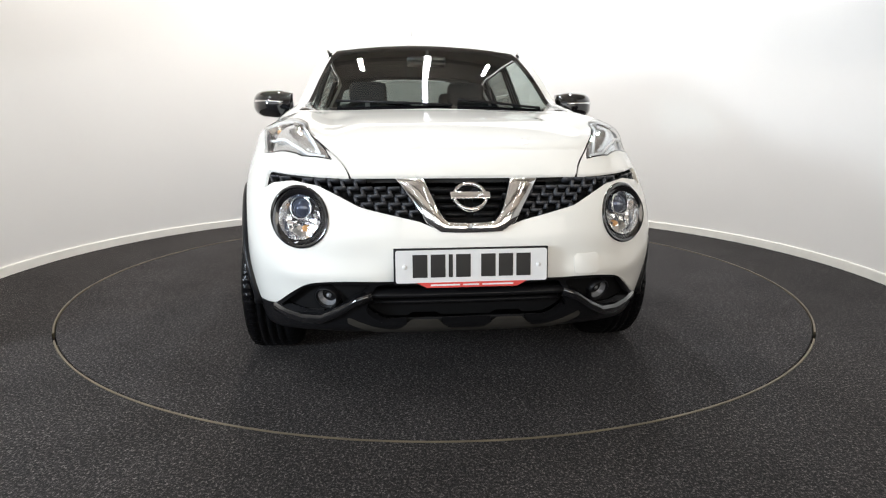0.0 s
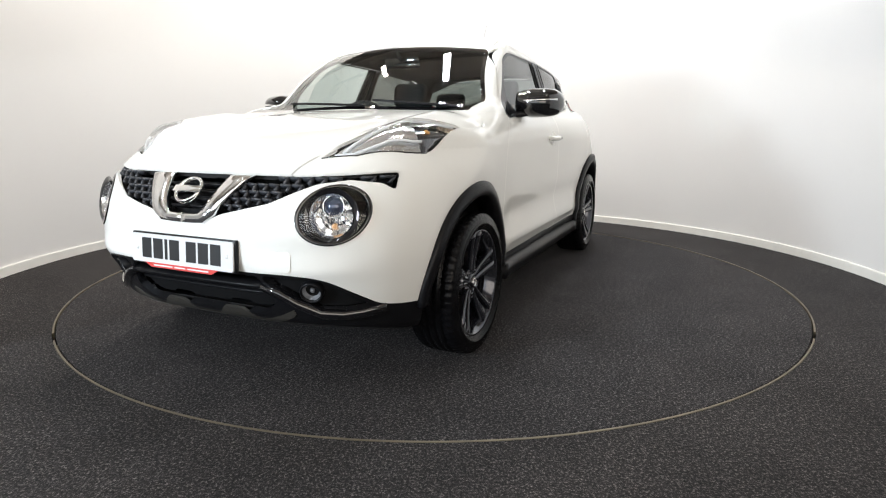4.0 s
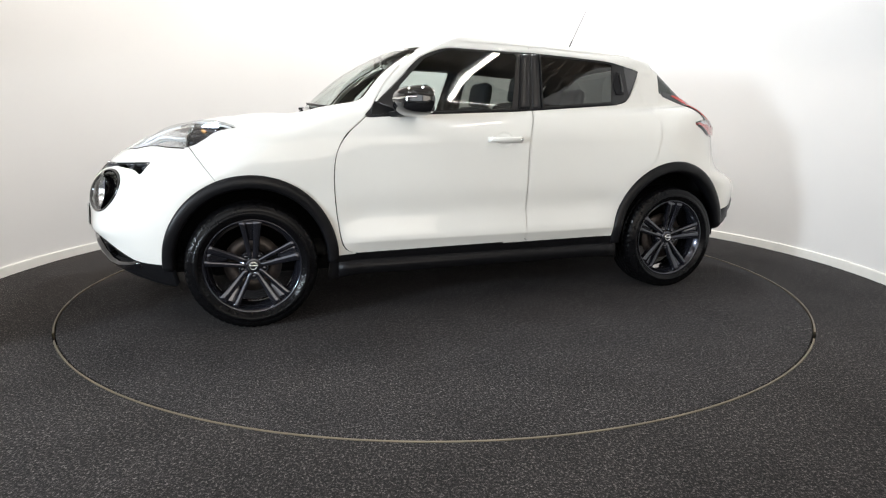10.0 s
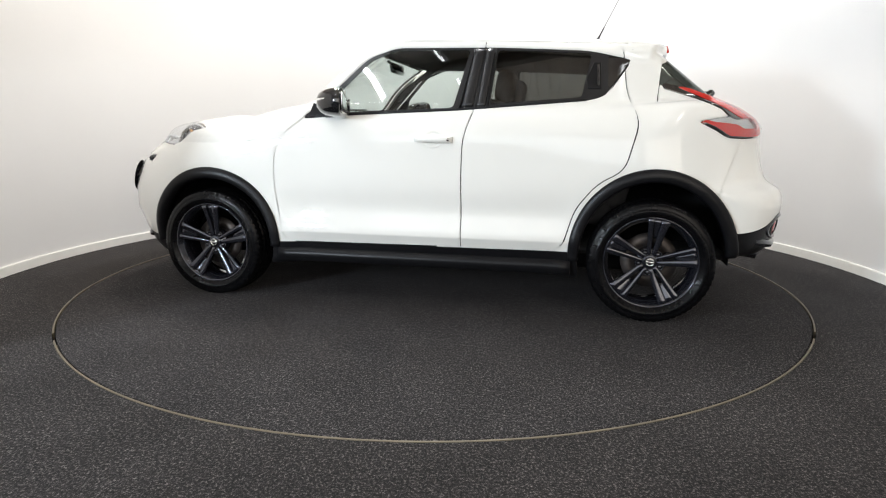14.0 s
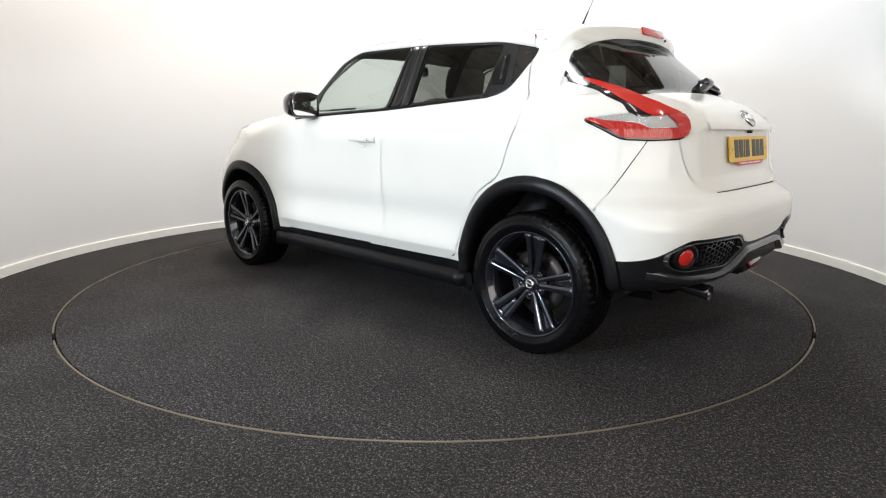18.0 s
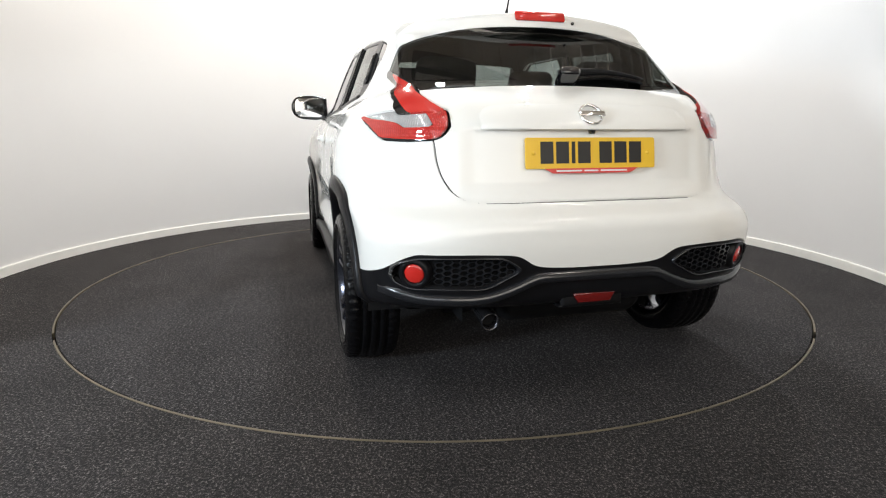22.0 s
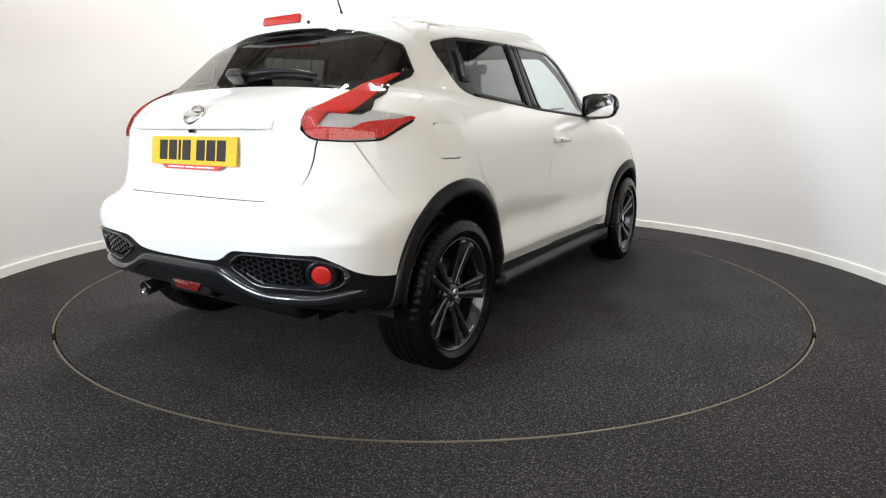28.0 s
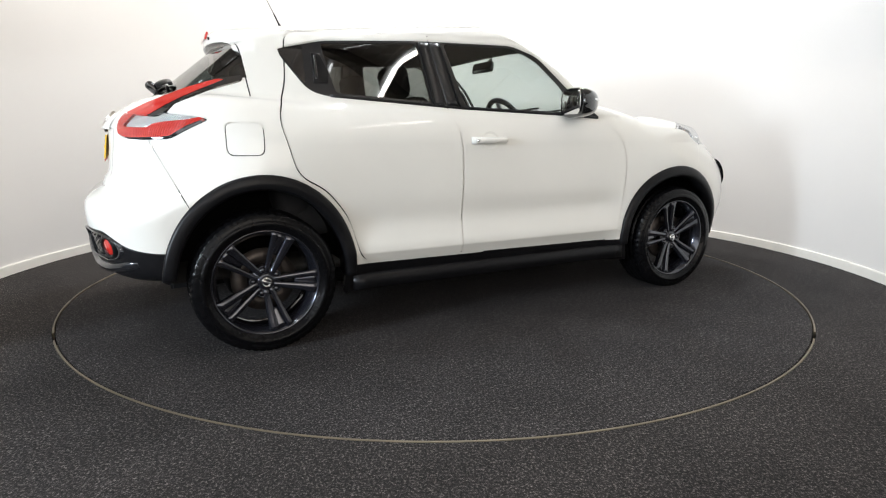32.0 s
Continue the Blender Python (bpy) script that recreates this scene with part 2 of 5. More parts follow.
def slab(outline, depth, m=None, inset=0.0):
    """A flat outline (x, y) given thickness along z, with a small bevel."""
    bm = bmesh.new()
    f = bm.faces.new([bm.verts.new((x, y, 0)) for x, y in outline])
    r = bmesh.ops.extrude_face_region(bm, geom=[f])
    bmesh.ops.translate(bm, vec=(0, 0, depth), verts=[g for g in r["geom"] if isinstance(g, bmesh.types.BMVert)])
    bmesh.ops.recalc_face_normals(bm, faces=bm.faces)
    if inset:
        top = [e for e in bm.edges if all(v.co.z > depth / 2 for v in e.verts)] if depth > 0 else [e for e in bm.edges if all(v.co.z < depth / 2 for v in e.verts)]
        bmesh.ops.bevel(bm, geom=top, offset=inset, segments=2, affect="EDGES", profile=0.5)
    if m is not None:
        bmesh.ops.transform(bm, matrix=m, verts=bm.verts)
    return bm


def bm_of(V, F):
    bm = bmesh.new()
    vs = [bm.verts.new(tuple(map(float, v))) for v in V]
    for f in F:
        bm.faces.new([vs[i] for i in f])
    bmesh.ops.recalc_face_normals(bm, faces=bm.faces)
    return bm


# ---- the studio ----
R_TABLE, R_WALL, WALL_H = 2.25, 2.97, 2.9


def arc(r, a0, a1, n, z):
    return [(r * math.cos(radians(a0 + (a1 - a0) * i / n)), r * math.sin(radians(a0 + (a1 - a0) * i / n)), z) for i in range(n + 1)]


# floor: a carpeted sheet with a round hole for the turntable
N = 192
outer = []
for q in range(N):
    a = 2 * math.pi * q / N
    k = 7.2 / max(abs(math.cos(a)), abs(math.sin(a)))
    outer.append((k * math.cos(a), k * math.sin(a) - 0.4, 0))
V, F = grid_mesh([arc(R_TABLE + 0.012, 0, 360 - 360 / N, N - 1, -0.05), arc(R_TABLE + 0.012, 0, 360 - 360 / N, N - 1, 0), arc(3.2, 0, 360 - 360 / N, N - 1, 0), outer], wrap_v=True)
tagged(soup("floor", V, [f[::-1] for f in F], FLOOR_CARPET, smooth=False), "dark charcoal needle-felt carpet round the turntable", "floor", kind="structure")
# edging strip: two arcs, parted by the notches at the sides
for a0, a1 in ((-32.6, 212.6), (215.6, 324.4)):
    prof = [(-0.004, -0.03), (0.004, -0.03), (0.004, 0.002), (-0.004, 0.002)]
    V, F = sweep(arc(R_TABLE + 0.006, a0, a1, 140, 0), prof)
    tagged(soup("edging_strip", V, F, RING, smooth=False), "thin tarnished aluminium edging strip round the turntable", "trim", group="turntable edging", kind="structure")
# turntable disc, turned by motions()
turntable = tagged(new("turntable"), "round turntable covered in dark charcoal felt carpet", "turntable")
part("deck", lathe([(0, -0.06), (R_TABLE - 0.006, -0.06), (R_TABLE - 0.006, -0.010), (0, -0.010)], 192), STEEL, turntable, "steel deck", smooth=False)
part("carpet_top", lathe([(0, -0.009), (R_TABLE - 0.004, -0.009), (R_TABLE - 0.004, -0.003), (R_TABLE - 0.008, 0), (0, 0)], 192), CARPET, turntable, smooth=False)
part("pit_floor", box(5, 5, 0.05, pose(0, 0, -0.14)), DARK, tagged(new("pit"), "dark pit under the turntable", "pit", kind="structure"), smooth=False)

# curved white wall, open towards the camera, with its skirting
A0, A1 = -38.0, 218.0
V, F = grid_mesh([[(r * math.cos(radians(a)), r * math.sin(radians(a)), z) for r, z in ((R_WALL, 0), (R_WALL, WALL_H), (R_WALL + 0.1, WALL_H), (R_WALL + 0.1, 0))] for a in np.linspace(A0, A1, 129)], wrap_v=True)
F += [(0, 1, 2, 3), tuple(range(len(V) - 1, len(V) - 5, -1))]
wall = soup("wall_curved", V, F, WALL, smooth=True)
wall.data.set_sharp_from_angle(angle=radians(40))
tagged(wall, "smooth white curved studio wall", "wall", kind="structure")
prof = [(0, 0), (0.016, 0), (0.016, 0.062), (0.012, 0.068), (0, 0.068)]
V, F = grid_mesh([[((R_WALL - s) * math.cos(radians(a)), (R_WALL - s) * math.sin(radians(a)), z) for s, z in prof] for a in np.linspace(A0, A1, 129)], wrap_v=True)
sk = soup("skirting", V, F, SKIRTING)
sk.data.set_sharp_from_angle(angle=radians(30))
tagged(sk, "white painted skirting board at the foot of the curved wall", "skirting", kind="structure")

# the hall that holds the studio: roof, beams, walls
for name, sx, sy, sz, x, y, z in (("hall_wall_north", 14.4, 0.15, 5, 0, 6.8, 2.5), ("hall_wall_south", 14.4, 0.15, 5, 0, -7.6, 2.5),
                                  ("hall_wall_east", 0.15, 14.25, 5, 7.2, -0.4, 2.5), ("hall_wall_west", 0.15, 14.25, 5, -7.2, -0.4, 2.5)):
    tagged(part(name, box(sx, sy, sz, pose(x, y, z)), HALL_WALL, smooth=False), "plain grey hall wall", "wall", kind="structure")
bm = box(14.4, 14.6, 0.1, pose(0, -0.4, 5.05))
for i in range(48):
    bm = merge(bm, box(0.06, 14.2, 0.05, pose(-7.05 + i * 0.3, -0.4, 4.975)))
tagged(part("ceiling", bm, ROOF_SHEET, smooth=False), "dark ribbed metal hall roof", "ceiling", kind="structure")
for y in (-6.2, -3.4, -0.6, 2.2, 5.0):
    tagged(part("roof_beam", merge(box(14.2, 0.14, 0.02, pose(0, y, 4.94)), box(14.2, 0.02, 0.3, pose(0, y, 4.78)), box(14.2, 0.14, 0.02, pose(0, y, 4.62))), ROOF_BEAM, smooth=False),
           "dark steel roof beam", "beam", group="roof beams")


def tube_fixture(x, y, z, length):
    root = tagged(new("ceiling_light"), "white fluorescent tube fitting hung from the roof", "ceiling light", group="tube fittings")
    part("housing", box(0.12, length + 0.1, 0.05, pose(0, 0, 0.02), 0.01), WALL, root)
    part("tube", lathe([(0, -length / 2), (0.019, -length / 2), (0.019, length / 2), (0, length / 2)], 16, pose(0, 0, -0.03, 90)), TUBE_GLOW, root)
    for s in (-0.6, 0.6):
        part("hanger", lathe([(0.004, 0), (0.004, 4.95 - z)], 8, pose(0, s, 0.04)), STEEL, root)
    root.matrix_world = pose(x, y, z)


def fill_panel(x):
    """A wide body for an added fill lamp: tray, rim and its two hooks."""
    root = tagged(new("added_fill_light"), "wide white fill panel, added unseen before the hall wall", "studio light", group="light panels")
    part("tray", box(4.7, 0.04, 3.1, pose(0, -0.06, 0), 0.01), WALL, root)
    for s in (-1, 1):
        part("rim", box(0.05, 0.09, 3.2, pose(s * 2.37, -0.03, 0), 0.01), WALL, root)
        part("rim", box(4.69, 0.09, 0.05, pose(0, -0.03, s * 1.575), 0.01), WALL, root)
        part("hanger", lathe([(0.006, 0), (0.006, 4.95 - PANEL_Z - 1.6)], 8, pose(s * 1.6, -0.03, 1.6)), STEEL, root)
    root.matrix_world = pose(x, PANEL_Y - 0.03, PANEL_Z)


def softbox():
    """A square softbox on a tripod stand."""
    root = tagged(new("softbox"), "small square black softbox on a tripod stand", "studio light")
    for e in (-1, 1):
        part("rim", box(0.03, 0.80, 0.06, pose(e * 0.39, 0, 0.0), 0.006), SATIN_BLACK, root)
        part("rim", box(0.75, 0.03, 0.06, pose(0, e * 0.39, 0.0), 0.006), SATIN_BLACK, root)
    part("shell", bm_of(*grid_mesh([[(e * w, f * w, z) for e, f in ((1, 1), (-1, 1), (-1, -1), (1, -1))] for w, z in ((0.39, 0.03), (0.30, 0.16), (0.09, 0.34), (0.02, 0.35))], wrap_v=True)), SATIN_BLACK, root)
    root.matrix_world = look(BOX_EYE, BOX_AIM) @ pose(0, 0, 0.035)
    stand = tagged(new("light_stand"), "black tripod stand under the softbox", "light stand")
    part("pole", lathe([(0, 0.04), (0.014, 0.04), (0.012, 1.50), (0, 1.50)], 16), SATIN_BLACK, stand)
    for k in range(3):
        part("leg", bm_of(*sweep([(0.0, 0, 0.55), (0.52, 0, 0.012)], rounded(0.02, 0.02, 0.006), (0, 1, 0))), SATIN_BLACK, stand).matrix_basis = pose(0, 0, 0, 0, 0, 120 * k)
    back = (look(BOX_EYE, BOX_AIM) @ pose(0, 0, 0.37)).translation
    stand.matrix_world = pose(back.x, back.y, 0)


for tx, ty, tz, length, power, colour in TUBES:
    tube_fixture(tx, ty, tz, length)
# the hall's further tubes, in two rows over the camera's side
for tx in (-1.5, 1.5):
    for ty in (-2.4, -4.1, -5.8):
        tube_fixture(tx, ty, 4.55, 1.2)
# bodies for the added fill lamps, out of view
for px, power, colour in FILL_PANELS:
    fill_panel(px)


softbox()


# ---- the car's form ----
# Car space: x forward, y to its left, z up, origin on the floor midway between the axles.
AXLE, HUB_Z = 1.265, 0.317


def curve(x, xs, ys):
    """A smooth curve through a few stations (cubic, no overshoot to speak of)."""
    xs, ys = np.asarray(xs, float), np.asarray(ys, float)
    d = np.diff(ys) / np.diff(xs)
    m = np.concatenate([[d[0]], (d[:-1] + d[1:]) / 2, [d[-1]]])
    m[1:-1] = np.where(d[:-1] * d[1:] <= 0, 0, m[1:-1])
    x = np.clip(x, xs[0], xs[-1])
    i = np.clip(np.searchsorted(xs, x) - 1, 0, len(xs) - 2)
    h = xs[i + 1] - xs[i]
    t = (x - xs[i]) / h
    return (2 * t ** 3 - 3 * t ** 2 + 1) * ys[i] + (t ** 3 - 2 * t ** 2 + t) * h * m[i] + (3 * t ** 2 - 2 * t ** 3) * ys[i + 1] + (t ** 3 - t ** 2) * h * m[i + 1]


def smax(a, b, k):
    h = np.maximum(k - np.abs(a - b), 0) / k
    return np.maximum(a, b) + h * h * k * 0.25


def smin(a, b, k):
    return -smax(-a, -b, k)


def bell(u):
    return np.exp(-u * u)


def ease(u):
    u = np.clip(u, 0, 1)
    return u * u * (3 - 2 * u)


def flank(x, z):
    """Half-width of the lower body."""
    w = 0.846 + 0.0 * x
    w = w - 2.4 * np.maximum(z - 0.92, 0) ** 2
    w = w + 0.036 * bell((x - 1.27) / 0.36) * bell((z - 0.82) / 0.17)
    w = w + 0.030 * bell((x + 1.22) / 0.40) * bell((z - 0.80) / 0.19)
    mid = ease((0.95 - np.abs(x + 0.02)) / 0.25)
    w = w - mid * 0.021 * bell((z - 0.55) / 0.085) + mid * 0.005 * bell((z - 0.425) / 0.04) - 0.5 * np.maximum(0.40 - z, 0) * mid
    w = w - 0.11 * np.maximum(-1.25 - x, 0) ** 2 - 0.07 * np.maximum(x - 1.35, 0) ** 2
    return w


def nose(y, z):
    """How far forward the front end reaches."""
    c = curve(z, [0.18, 0.30, 0.42, 0.55, 0.68, 0.78, 0.84, 0.92], [1.95, 2.020, 2.070, 2.105, 2.092, 2.052, 2.010, 1.92])
    a = curve(z, [0.2, 0.5, 0.7, 0.84, 0.95], [0.92, 0.80, 0.86, 1.06, 1.2])
    cheek = ease((y - 0.24) / 0.12) * ease((0.74 - y) / 0.15) * (0.008 * bell((z - 0.490) / 0.034) - 0.006 * bell((z - 0.565) / 0.045))
    return c - a * y ** 4.4 - 0.05 * y ** 2 + cheek


def tail(y, z):
    """How far back the rear end reaches."""
    c = curve(z, [0.20, 0.30, 0.40, 0.50, 0.62, 0.685, 0.73, 0.78, 0.90, 1.00, 1.06, 1.12, 1.16], [-1.74, -1.86, -1.930, -1.955, -1.972, -1.960, -1.900, -1.878, -1.862, -1.848, -1.810, -1.730, -1.65])
    a = curve(z, [0.3, 0.6, 0.75, 0.95, 1.1], [0.50, 0.50, 0.85, 1.08, 1.15])
    c = c + a * y ** 4.5
    recess = ease((0.50 - y) / 0.07) * ease((z - 0.765) / 0.05) * ease((1.004 - z) / 0.016)
    return c + 0.012 * recess


def bonnet(x, y):
    c = curve(x, [-1.9, -1.75, -1.6, -1.2, -0.5, 0.4, 0.7, 0.95, 1.2, 1.5, 1.75, 1.92, 2.05], [1.08, 1.13, 1.15, 1.13, 1.11, 1.12, 1.120, 1.098, 1.072, 1.030, 0.972, 0.905, 0.82])
    front = ease((x - 0.5) / 0.5)
    pod = 0.030 * bell((y - 0.64) / 0.085) * ease((x - 0.95) / 0.3) * ease((1.86 - x) / 0.25)
    valley = 0.012 * bell((y - 0.50) / 0.07) * ease((x - 1.0) / 0.3) * ease((1.8 - x) / 0.3)
    cowl = 0.03 * ease((y - 0.5) / 0.2) * ease((x - 0.45) / 0.2) * ease((1.1 - x) / 0.2)
    return c - front * (0.055 * y ** 2) + pod - valley + cowl


def screen(y, z):
    return 0.95 - 1.12 * (z - 1.10) - 2.6 * np.maximum(z - 1.25, 0) ** 2 - 0.48 * y ** 2


def backlight(y, z):
    return -1.315 - (1.42 - z) * 1.22 + 0.28 * y ** 2


def cabin_side(x, z):
    w = 0.762 - 0.375 * (z - 1.08) - 0.12 * np.maximum(z - 1.3, 0) ** 2
    return w - 0.03 * np.maximum(x - 0.12, 0) ** 2 - 0.11 * np.maximum(-0.5 - x, 0) ** 2


def roof_top(x, y):
    c = 1.552 + 0.020 * ease((x + 1.0) / 0.6) + 0.018 * bell((x - 0.12) / 0.32) - 0.024 * np.maximum(0.1 - x, 0) - 0.24 * np.maximum(-0.95 - x, 0) ** 2 - 0.35 * np.maximum(x - 0.15, 0) ** 2
    return c - (0.10 + 0.10 * ease(-x)) * y ** 2


def form(x, y, z):
    """Negative inside the car's painted and glazed skin."""
    y = np.abs(y)
    low = smax(y - flank(x, z), (x - nose(y, z)) * 0.9, 0.10)
    low = smax(low, (tail(y, z) - x) * 0.9, 0.09)
    low = smax(low, z - bonnet(x, y), 0.05 + 0.07 * ease((x - 0.6) / 0.5))
    low = smax(low, 0.20 + 0.06 * ease((x - 1.6) / 0.4) + 0.155 * ease((-1.40 - x) / 0.3) - z, 0.05)
    cab = smax(y - cabin_side(x, z), (x - screen(y, z)) * 0.63, 0.034)
    cab = smax(cab, (backlight(y, z) - x) * 0.63, 0.05)
    cab = smax(cab, z - roof_top(x, y), 0.08)
    cab = smax(cab, 1.0 - z, 0.02)
    f = smin(low, cab, 0.035)
    lip = smax(z - roof_top(x, y), y - cabin_side(-1.15, z) + 0.004, 0.10)
    lip = smax(lip, -0.072 - lip - 0.2 * np.maximum(x + 1.30, 0), 0.012)
    lip = smax(lip, smax(-1.362 + 0.40 * y ** 2 - x, smax(x + 1.05, 1.345 - z, 0.02), 0.02), 0.02)
    return smin(f, lip, 0.02)


def slope(P):
    e = 1e-3
    g = np.stack([(form(*(P + d).T) - form(*(P - d).T)) / (2 * e) for d in np.eye(3) * e], 1)
    return g


def skin(h):
    """The form as a fine sheet of triangles: vertices, triangles."""
    ax = [np.arange(a, b + h, h) for a, b in ((-2.02, 2.16), (-0.952, 0.952), (0.12, 1.63))]
    G = form(ax[0][:, None, None], ax[1][None, :, None], ax[2][None, None, :]) < 0
    n = sum(G[i:G.shape[0] - 1 + i, j:G.shape[1] - 1 + j, k:G.shape[2] - 1 + k].astype(np.int8) for i in (0, 1) for j in (0, 1) for k in (0, 1))
    mixed = (n > 0) & (n < 8)
    idx = np.full(n.shape, -1)
    idx[mixed] = np.arange(mixed.sum())
    at = np.argwhere(mixed)
    P = np.stack([ax[d][at[:, d]] + h / 2 for d in range(3)], 1)
    P0 = P.copy()
    for _ in range(5):
        g = slope(P)
        P = P - (form(*P.T) / np.maximum((g * g).sum(1), 0.05))[:, None] * g
        P = P0 + np.clip(P - P0, -0.9 * h, 0.9 * h)
    quads = []
    for d in range(3):
        u, v = (d + 1) % 3, (d + 2) % 3
        A = np.moveaxis(G, (d, u, v), (0, 1, 2))
        I = np.moveaxis(idx, (d, u, v), (0, 1, 2))
        a, b = A[:-1, 1:-1, 1:-1], A[1:, 1:-1, 1:-1]
        for sel, turn in ((a & ~b, 1), (b & ~a, -1)):
            i, j, k = np.nonzero(sel)
            q = np.stack([I[i, j, k], I[i, j + 1, k], I[i, j + 1, k + 1], I[i, j, k + 1]], 1)
            quads.append(q[:, ::turn])
    q = np.concatenate(quads)
    return P, np.concatenate([q[:, [0, 1, 2]], q[:, [0, 2, 3]]])


def cut(sheet, f):
    """Splits a sheet where f changes sign: the part with f < 0, and the rest."""
    V, T = sheet
    if not len(T):
        return sheet, sheet
    s = f < 0
    c = s[T].sum(1)
    cross = T[(c > 0) & (c < 3)]
    E = np.sort(np.concatenate([cross[:, [0, 1]], cross[:, [1, 2]], cross[:, [2, 0]]]), axis=1)
    E = np.unique(E[s[E[:, 0]] != s[E[:, 1]]], axis=0) if len(E) else E.reshape(0, 2)
    t = f[E[:, 0]] / (f[E[:, 0]] - f[E[:, 1]])
    N = V[E[:, 0]] * (1 - t)[:, None] + V[E[:, 1]] * t[:, None]
    new_at = {(a, b): len(V) + i for i, (a, b) in enumerate(E.tolist())}
    W = np.concatenate([V, N])
    halves = [T[c == 3].tolist(), T[c == 0].tolist()]
    for tri in cross.tolist():
        for side in (0, 1):
            out = []
            for a, b in zip(tri, tri[1:] + tri[:1]):
                ina, inb = s[a] == (side == 0), s[b] == (side == 0)
                if ina:
                    out.append(a)
                if ina != inb:
                    out.append(new_at[(min(a, b), max(a, b))])
            halves[side].append(out[:3])
            if len(out) == 4:
                halves[side].append([out[0], out[2], out[3]])
    res = []
    for H in halves:
        H = np.array(H, int).reshape(-1, 3)
        used, inv = np.unique(H, return_inverse=True)
        res.append((W[used], inv.reshape(-1, 3)))
    return res


def round_off(pts, r):
    """A closed outline with its corners rounded to about r."""
    p = np.array(pts, float)
    if r <= 0:
        return p
    out = []
    for a, b, c in zip(np.roll(p, 1, 0), p, np.roll(p, -1, 0)):
        la, lc = np.linalg.norm(a - b), np.linalg.norm(c - b)
        a1, c1 = b + (a - b) * min(r / la, 0.5), b + (c - b) * min(r / lc, 0.5)
        out += [(1 - t) ** 2 * a1 + 2 * t * (1 - t) * b + t * t * c1 for t in (0, 0.25, 0.5, 0.75, 1)]
    return np.array(out)


def inside(pts, u, v, r=0.02):
    """Signed distance to a closed outline, negative inside; r rounds its corners."""
    p = round_off(pts, r)
    q = np.roll(p, -1, 0)
    d = np.full(u.shape, 1e9)
    odd = np.zeros(u.shape, bool)
    for (ax, ay), (bx, by) in zip(p, q):
        ex, ey = bx - ax, by - ay
        t = np.clip(((u - ax) * ex + (v - ay) * ey) / (ex * ex + ey * ey + 1e-12), 0, 1)
        d = np.minimum(d, (u - ax - t * ex) ** 2 + (v - ay - t * ey) ** 2)
        if ay != by:
            odd ^= ((ay > v) != (by > v)) & (u < ex * (v - ay) / ey + ax)
    d = np.sqrt(d)
    return np.where(odd, -d, d)


GAP = 0.0033


def take(sheet, field, gap=GAP):
    """Lifts the region field < 0 out of a sheet and leaves a shut line round it."""
    f = field(*sheet[0].T)
    piece, rest = cut(sheet, f + gap)
    _, rest = cut(rest, field(*rest[0].T) - gap)
    return piece, rest


def panel(name, sheet, mat, parent, label="", depth=0.014, sink=0.0, only=None):
    """A sheet of the skin as a part with turned-in edges."""
    V, T = sheet
    if only is not None:
        keep = (V[T][:, :, 1].mean(1) > 0) == (only > 0)
        T = T[keep]
        used, inv = np.unique(T, return_inverse=True)
        V, T = V[used], inv.reshape(-1, 3)
    n = slope(V)
    n /= np.maximum(np.linalg.norm(n, axis=1), 1e-6)[:, None]
    c = V[T]
    if (np.cross(c[:, 1] - c[:, 0], c[:, 2] - c[:, 0]) * n[T[:, 0]]).sum() < 0:
        T = T[:, ::-1]
    if sink:
        V = V - n * sink
    E = np.concatenate([T[:, [0, 1]], T[:, [1, 2]], T[:, [2, 0]]])
    key = np.sort(E, 1) @ np.array([len(V), 1])
    u, i, c = np.unique(key, return_index=True, return_counts=True)
    E = E[i[c == 1]]
    rim = np.unique(E)
    low = np.full(len(V), -1)
    low[rim] = len(V) + np.arange(len(rim))
    VV = np.concatenate([V, V[rim] - n[rim] * depth])
    Q = np.stack([E[:, 1], E[:, 0], low[E[:, 0]], low[E[:, 1]]], 1) if depth else np.zeros((0, 4), int)
    me = bpy.data.meshes.new(name)
    me.from_pydata(VV.tolist(), [], T.tolist() + Q.tolist())
    for p in me.polygons:
        p.use_smooth = True
    me.normals_split_custom_set_from_vertices(np.concatenate([n, n[rim]]).tolist())
    return link_mesh(name, me, mat, parent, label)


# ---- the car ----
car = tagged(new("car"), "white pearl five-door crossover hatchback with black wheels on the turntable", "car")
sheet = skin(0.0135)

# wheel arches, cut out first
ARCHES = ((1.277, 0.330, 0.390, 0.398), (-1.258, 0.330, 0.385, 0.425))


def arch_field(x, y, z):
    f = [np.hypot((x - cx) / rx, (z - cz) / rz) - 1 for cx, cz, rx, rz in ARCHES]
    return np.maximum(np.minimum(*f) * 0.4, 0.45 - np.abs(y))


_, sheet = cut(sheet, arch_field(*sheet[0].T))
_, sheet = cut(sheet, np.maximum(sheet[0][:, 2] - 0.215, -1))

